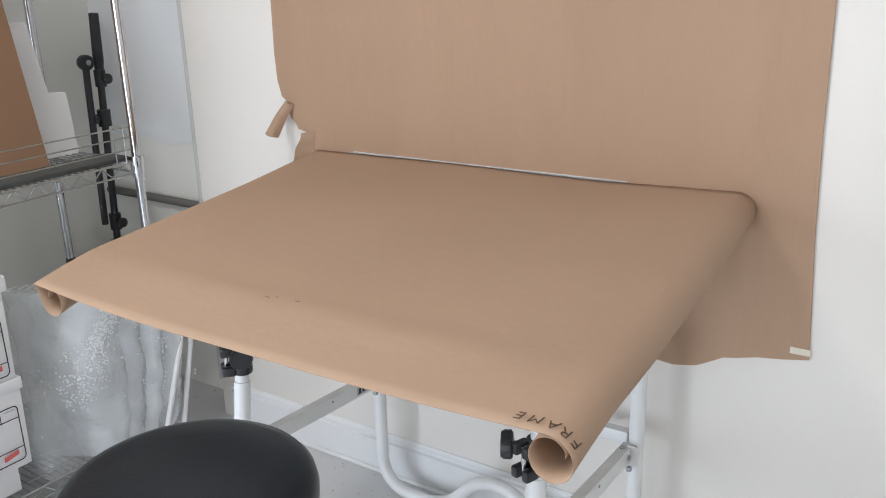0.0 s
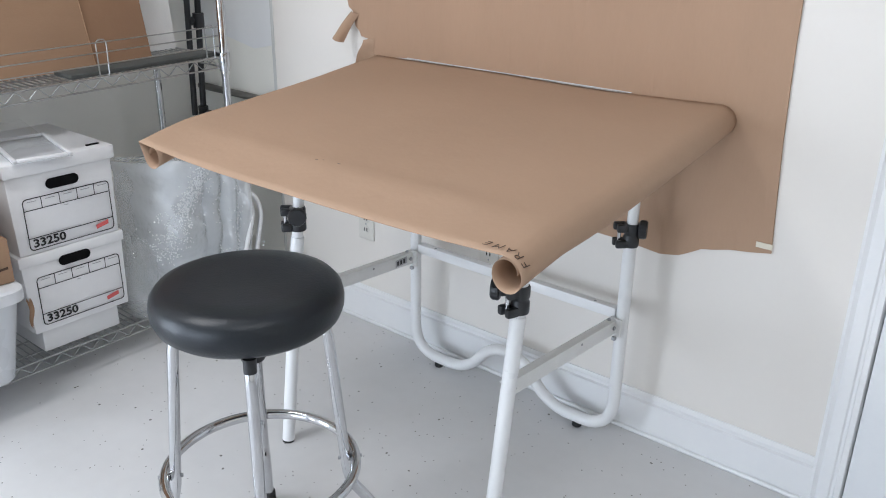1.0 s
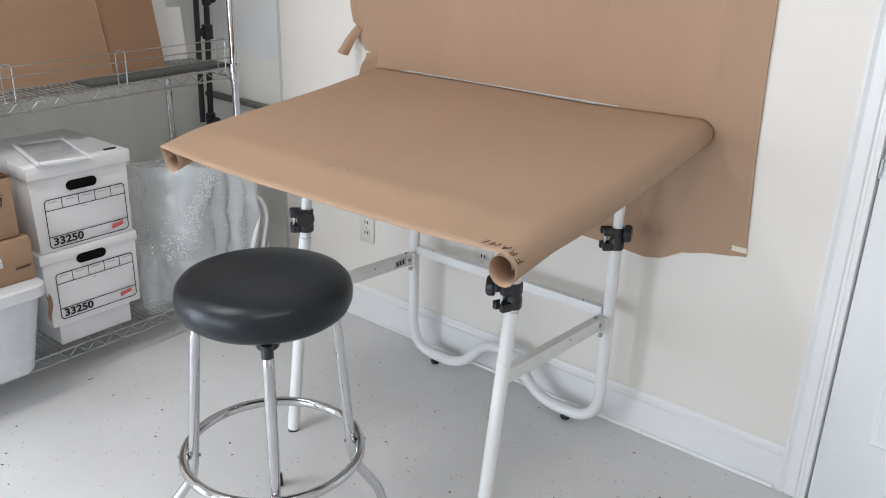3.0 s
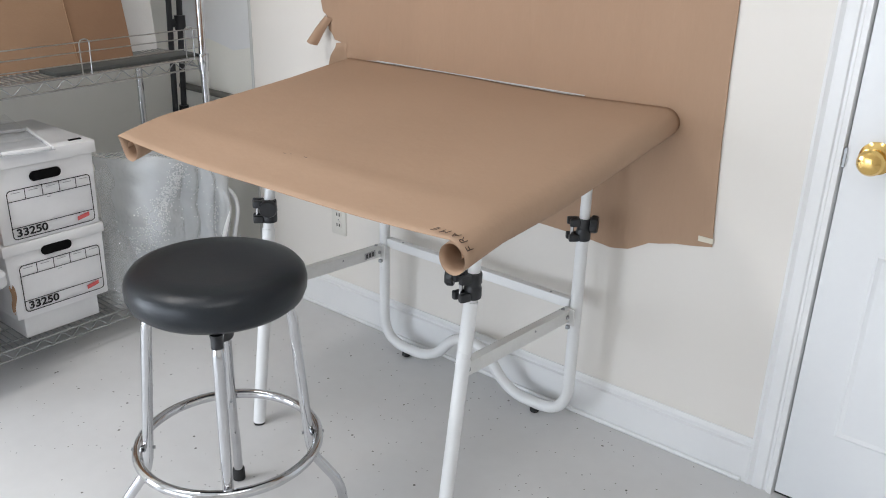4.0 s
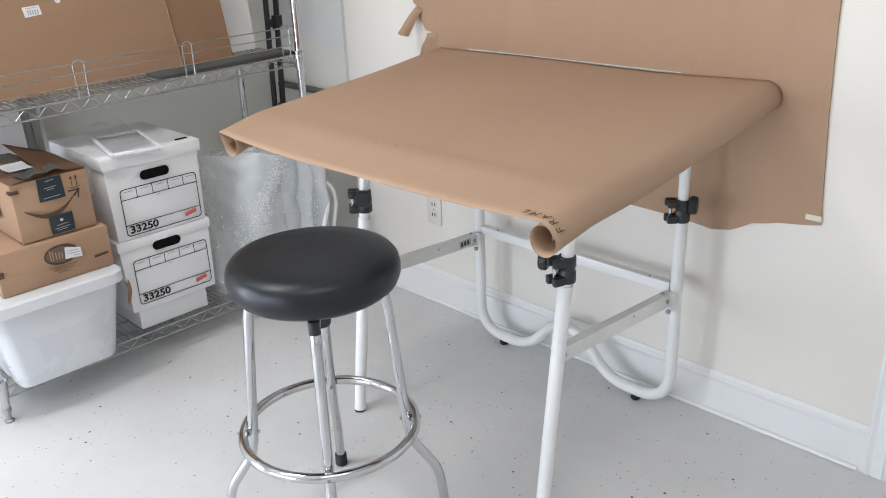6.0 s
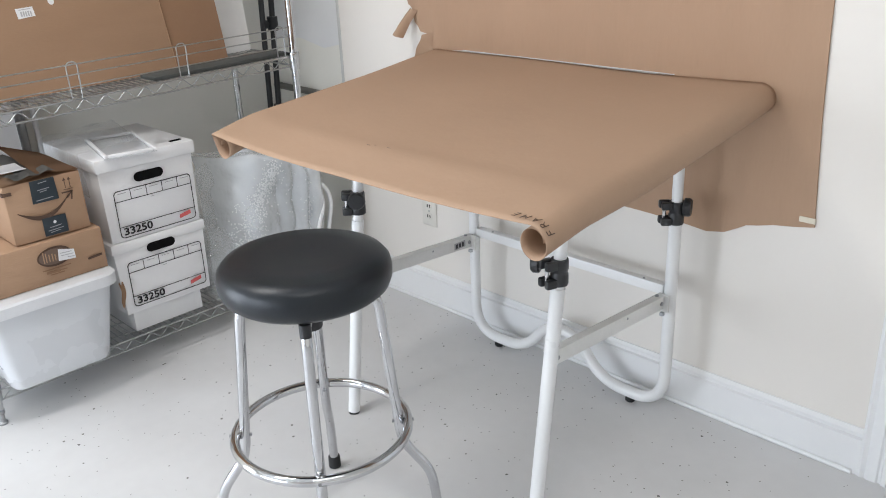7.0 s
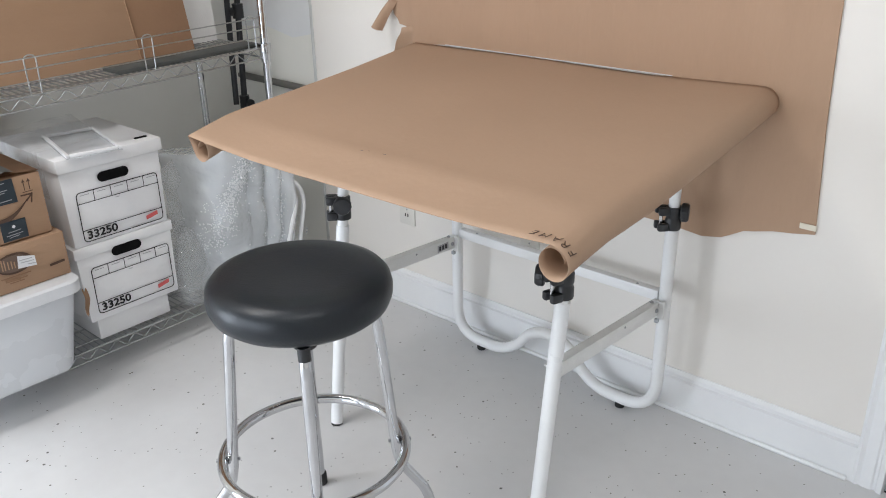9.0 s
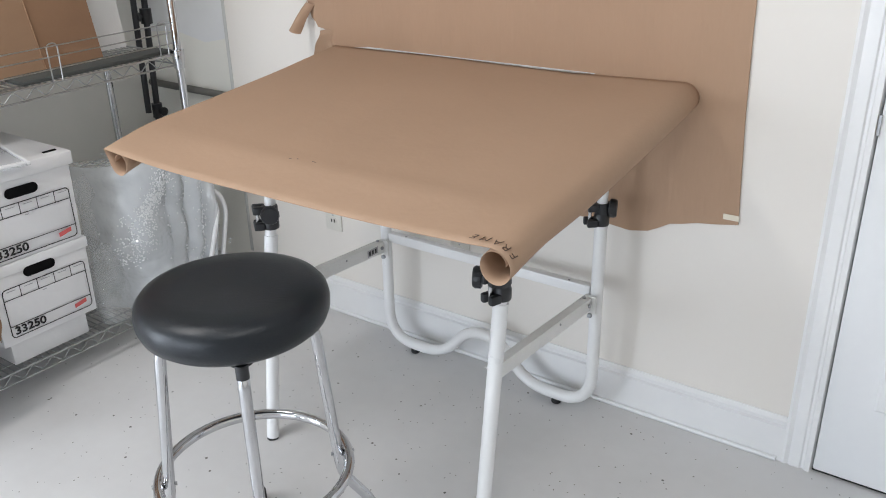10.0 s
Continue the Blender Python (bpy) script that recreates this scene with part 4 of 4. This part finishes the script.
def loose_film(y0, y1, x0, ztop, seed):
    """A crumpled clear sheet with sharp creases."""
    def fn(u, v):
        y, z = y0 + (y1 - y0) * u, 0.121 + (ztop - 0.121) * v
        crease = 0.05 * abs(noise.noise(Vector((y * 8 + z * 4, z * 6, seed)))) + 0.02 * abs(noise.noise(Vector((y * 21, z * 17, seed + 2))))
        return Vector((x0 + crease - 0.06 * v - 0.05 * (2 * u - 1) ** 4, y + 0.03 * noise.noise(Vector((z * 6, seed, u * 2))), z - 0.04 * v * (2 * u - 1) ** 2 + 0.015 * noise.noise(Vector((u * 5, seed, v)))))
    return sheet(40, 40, fn)


part("bubble_sheet", sheet(90, 60, bundle), BUBBLE, wrap, "stuffed bundle of bubble wrap")
part("bubble_sheet", sheet(50, 40, lambda u, v: bundle(0.25 + 0.75 * u, 0.96 * v) + Vector((-0.07 + 0.02 * math.sin(16 * u), 0.006, 0.012))), BUBBLE, wrap, "folded bubble wrap sheet behind")
part("film_sheet", loose_film(0.93, 1.12, -1.68, 0.60, 2.2), FILM, wrap, "crumpled clear plastic film")
part("film_sheet", loose_film(0.935, 1.08, -1.62, 0.36, 9.4), FILM, wrap, "crumpled clear plastic film")


def bubbles():
    """Small clear blisters that stand out of the film, added as its glints: thick along two slanting bands and one
    pleat.
    """
    rng = random.Random(12)
    verts, faces = [], []
    bands = (((0.50, 0.83), (0.33, 0.60), 0.035, 380), ((0.33, 0.60), (0.14, 0.30), 0.06, 330), ((0.86, 0.62), (0.82, 0.30), 0.014, 70), ((0.55, 0.8), (0.85, 0.25), 0.16, 70))
    for (ua, va), (ub, vb), wide, count in bands:
        for _ in range(count):
            t = rng.random()
            u, v = ua + (ub - ua) * t + rng.gauss(0, wide), va + (vb - va) * t + rng.gauss(0, 0.03)
            p, q, e = bundle(u, v), bundle(u + 0.01, v), bundle(u, v + 0.01)
            a, b = (q - p).normalized(), (e - p).normalized()
            n = a.cross(b).normalized()
            n = -n if n.x < 0 else n
            n = (n + Vector((rng.gauss(0, 0.25), rng.gauss(0, 0.3), rng.gauss(0, 0.3)))).normalized()
            a = n.orthogonal().normalized()
            b = n.cross(a)
            size = rng.uniform(0.45, 0.95)
            k = len(verts)
            for rad, h in ((0.0040, 0.0), (0.0024, 0.0030)):
                verts += [tuple(p + n * (h * size + 0.001) + (a * math.cos(m * math.pi / 3) + b * math.sin(m * math.pi / 3)) * rad * size) for m in range(6)]
            faces += [(k + m, k + (m + 1) % 6, k + 6 + (m + 1) % 6, k + 6 + m) for m in range(6)] + [tuple(k + 6 + m for m in range(6))]
    me = bpy.data.meshes.new("bubble_layer")
    me.from_pydata(verts, [], faces)
    me.update()
    bm = bmesh.new()
    bm.from_mesh(me)
    return bm


tagged(part("bubble_layer", bubbles(), DOME, wrap, "small clear bubbles set where the wrap glints"), "small clear bubbles set where the wrap glints", kind="stuff")


def bag(u, v):
    a, b = u * 2 * math.pi, v * math.pi
    d = Vector((math.sin(b) * math.cos(a) * 0.15, math.sin(b) * math.sin(a) * 0.12, math.cos(b) * 0.13))
    p = Vector((-1.78, 1.0, 0.24)) + d
    p += d.normalized() * (wave(p, 9, 0.03) + wave(p, 22, 0.012))
    p.z = max(p.z, 0.124)
    return p


part("film_bag", sheet(36, 22, bag), FILM, wrap, "crumpled clear plastic bag")

hoop = thing("white_tube_frame", -1.58, 1.36, 0.118, "white bent tube frame leaning behind the bubble wrap", "tube frame")
for pts in ([(-1.518, 1.265, 0.119), (-1.518, 1.365, 0.405), (-1.548, 1.360, 0.458), (-1.64, 1.325, 0.47)],
            [(-1.522, 1.335, 0.119), (-1.522, 1.402, 0.392), (-1.545, 1.396, 0.452), (-1.64, 1.345, 0.485)]):
    part("bent_tube", tube(rounded(pts, 0.045, 7), 0.0080, 12), WHITE_TUBE, hoop)

# ---- things on the upper shelf ----
LEAN_BACK = 0.28


def lean(x0, z0, k=LEAN_BACK):
    return lambda u, v, w: Vector((x0 - k * (v - z0) + w, u, v))


big = thing("large_carton", -1.80, 0.62, 0.93, "large flat brown carton leaning on the upper shelf", "cardboard box", "brown cartons")
pl = lean(-1.755, 0.93)
part("front_panel", outline([(0.360, 0.914), (0.986, 0.925), (0.990, 1.9), (0.325, 1.9)], -0.05, pl), CARD, big)
# flush with the front; the darker card gives the turned side its shade
part("side_panel", outline([(0.990, 0.926), (1.188, 0.929), (1.203, 1.316), (1.215, 1.9), (0.994, 1.9)], -0.045, lean(-1.76, 0.93)), CARD_DARK, big, "side panel in darker brown for its shaded side")
part("fold_edge", tube([pl(0.988, 0.93, 0.0), pl(0.992, 1.9, 0.0)], 0.0016, 8), CARD_EDGE, big)
part("shipping_label", outline([(0.535, 1.136), (0.586, 1.141), (0.584, 1.168), (0.533, 1.165)], 0.0012, lean(-1.7545, 0.93)), PAPER_W, big, "white paper label")
part("barcode", outline([(0.542, 1.160), (0.577, 1.162), (0.577, 1.164), (0.542, 1.162)], 0.0008, lean(-1.7532, 0.93)), FADE, big)
for k in range(5):
    part("barcode", outline([(0.545 + 0.007 * k, 1.142), (0.549 + 0.007 * k, 1.142), (0.549 + 0.007 * k, 1.156 + 0.001 * (k % 2)), (0.545 + 0.007 * k, 1.156)], 0.0008, lean(-1.7532, 0.93)), FADE, big)
pts = [(0.643 + 0.009 * math.cos(radians(d)), 1.178 + 0.011 * math.sin(radians(d))) for d in range(0, 360, 24)]
part("paper_dot", outline(pts, 0.0012, lean(-1.7545, 0.93)), PAPER_W, big)
second = thing("large_carton", -1.78, 0.2, 0.93, "second large brown carton standing on the upper shelf", "cardboard box", "brown cartons")
part("front_panel", outline([(0.13, 0.910), (0.345, 0.914), (0.300, 1.9), (0.09, 1.9)], -0.06, lean(-1.75, 0.93)), CARD_DARK, second)
part("carton_edge", outline([(0.345, 0.914), (0.358, 0.914), (0.313, 1.9), (0.301, 1.9)], -0.06, lean(-1.744, 0.93)), CARD_EDGE, second, "raw cut carton edge")
foam = thing("foam_board", -1.88, 1.2, 0.93, "white stepped foam board leaning behind the cartons", "foam board")
part("board", outline([(1.0, 0.929), (1.354, 0.929), (1.366, 1.106), (1.311, 1.110), (1.304, 1.312), (1.10, 1.314), (1.0, 1.314)], -0.025, lean(-1.87, 0.93, 0.22)), FOAM, foam)
single("foam_pad", dropped(box((-1.72, 0.835, 0.9325), (-1.618, 1.345, 0.945), 0.003), TILT), MAT_GREY, "dark grey flat pad on the upper wire shelf", "foam pad")

# ---- folded stand in the corner ----
stand = thing("folded_stand", -2.13, 1.58, 0, "black folded microphone stand leaning in the corner", "equipment stand")
a, b = Vector((-2.075, 1.555, 0.0)), Vector((-2.142, 1.66, 1.322))
part("pole", tube([a + Vector((0, 0, 0.03)), a.lerp(b, 0.84)], 0.012, 12), BLACK, stand)
part("boom", tube([(-2.105, 1.562, 0.62), (-2.136, 1.598, 1.164)], 0.0115, 10), BLACK, stand)
part("grip", tube([a.lerp(b, 0.84), a.lerp(b, 0.875), a.lerp(b, 0.88), b], [0.013, 0.016, 0.018, 0.016], 14), BLACK, stand)
for k, (t, r) in enumerate(((0.40, 0.024), (0.47, 0.020), (0.74, 0.022), (0.84, 0.019))):
    p = a.lerp(b, t)
    part("collar", tube([p - Vector((0, 0, 0.028)), p + Vector((0, 0, 0.028))], r, 14), BLACK, stand)
    out = -1 if k == 2 else 1
    part("knob", lathe([(0.006, 0), (0.008, 0.028 * out), (0.017, 0.03 * out), (0.017, 0.044 * out), (0.013, 0.047 * out)], p, 14, "y" if k == 2 else "x"), BLACK, stand)
part("clutch_cap", lathe([(0.009, 0.016), (0.009, 0.019), (0.004, 0.020)], Vector((-2.134, 1.598, 1.166)), 16, "x"), STEEL_DULL, stand)
part("clutch", lathe([(0.022, -0.016), (0.025, -0.012), (0.025, 0.012), (0.022, 0.016)], Vector((-2.134, 1.598, 1.166)), 20, "x"), BLACK, stand)
for k, (dx, dy) in enumerate(((0.03, -0.03), (0.035, 0.03), (-0.03, 0.0))):
    part("folded_leg", tube([a.lerp(b, 0.40) + Vector((dx * 0.7, dy * 0.7, 0)), a + Vector((dx * 1.6, dy * 1.6, 0.006))], 0.010, 10), BLACK, stand)
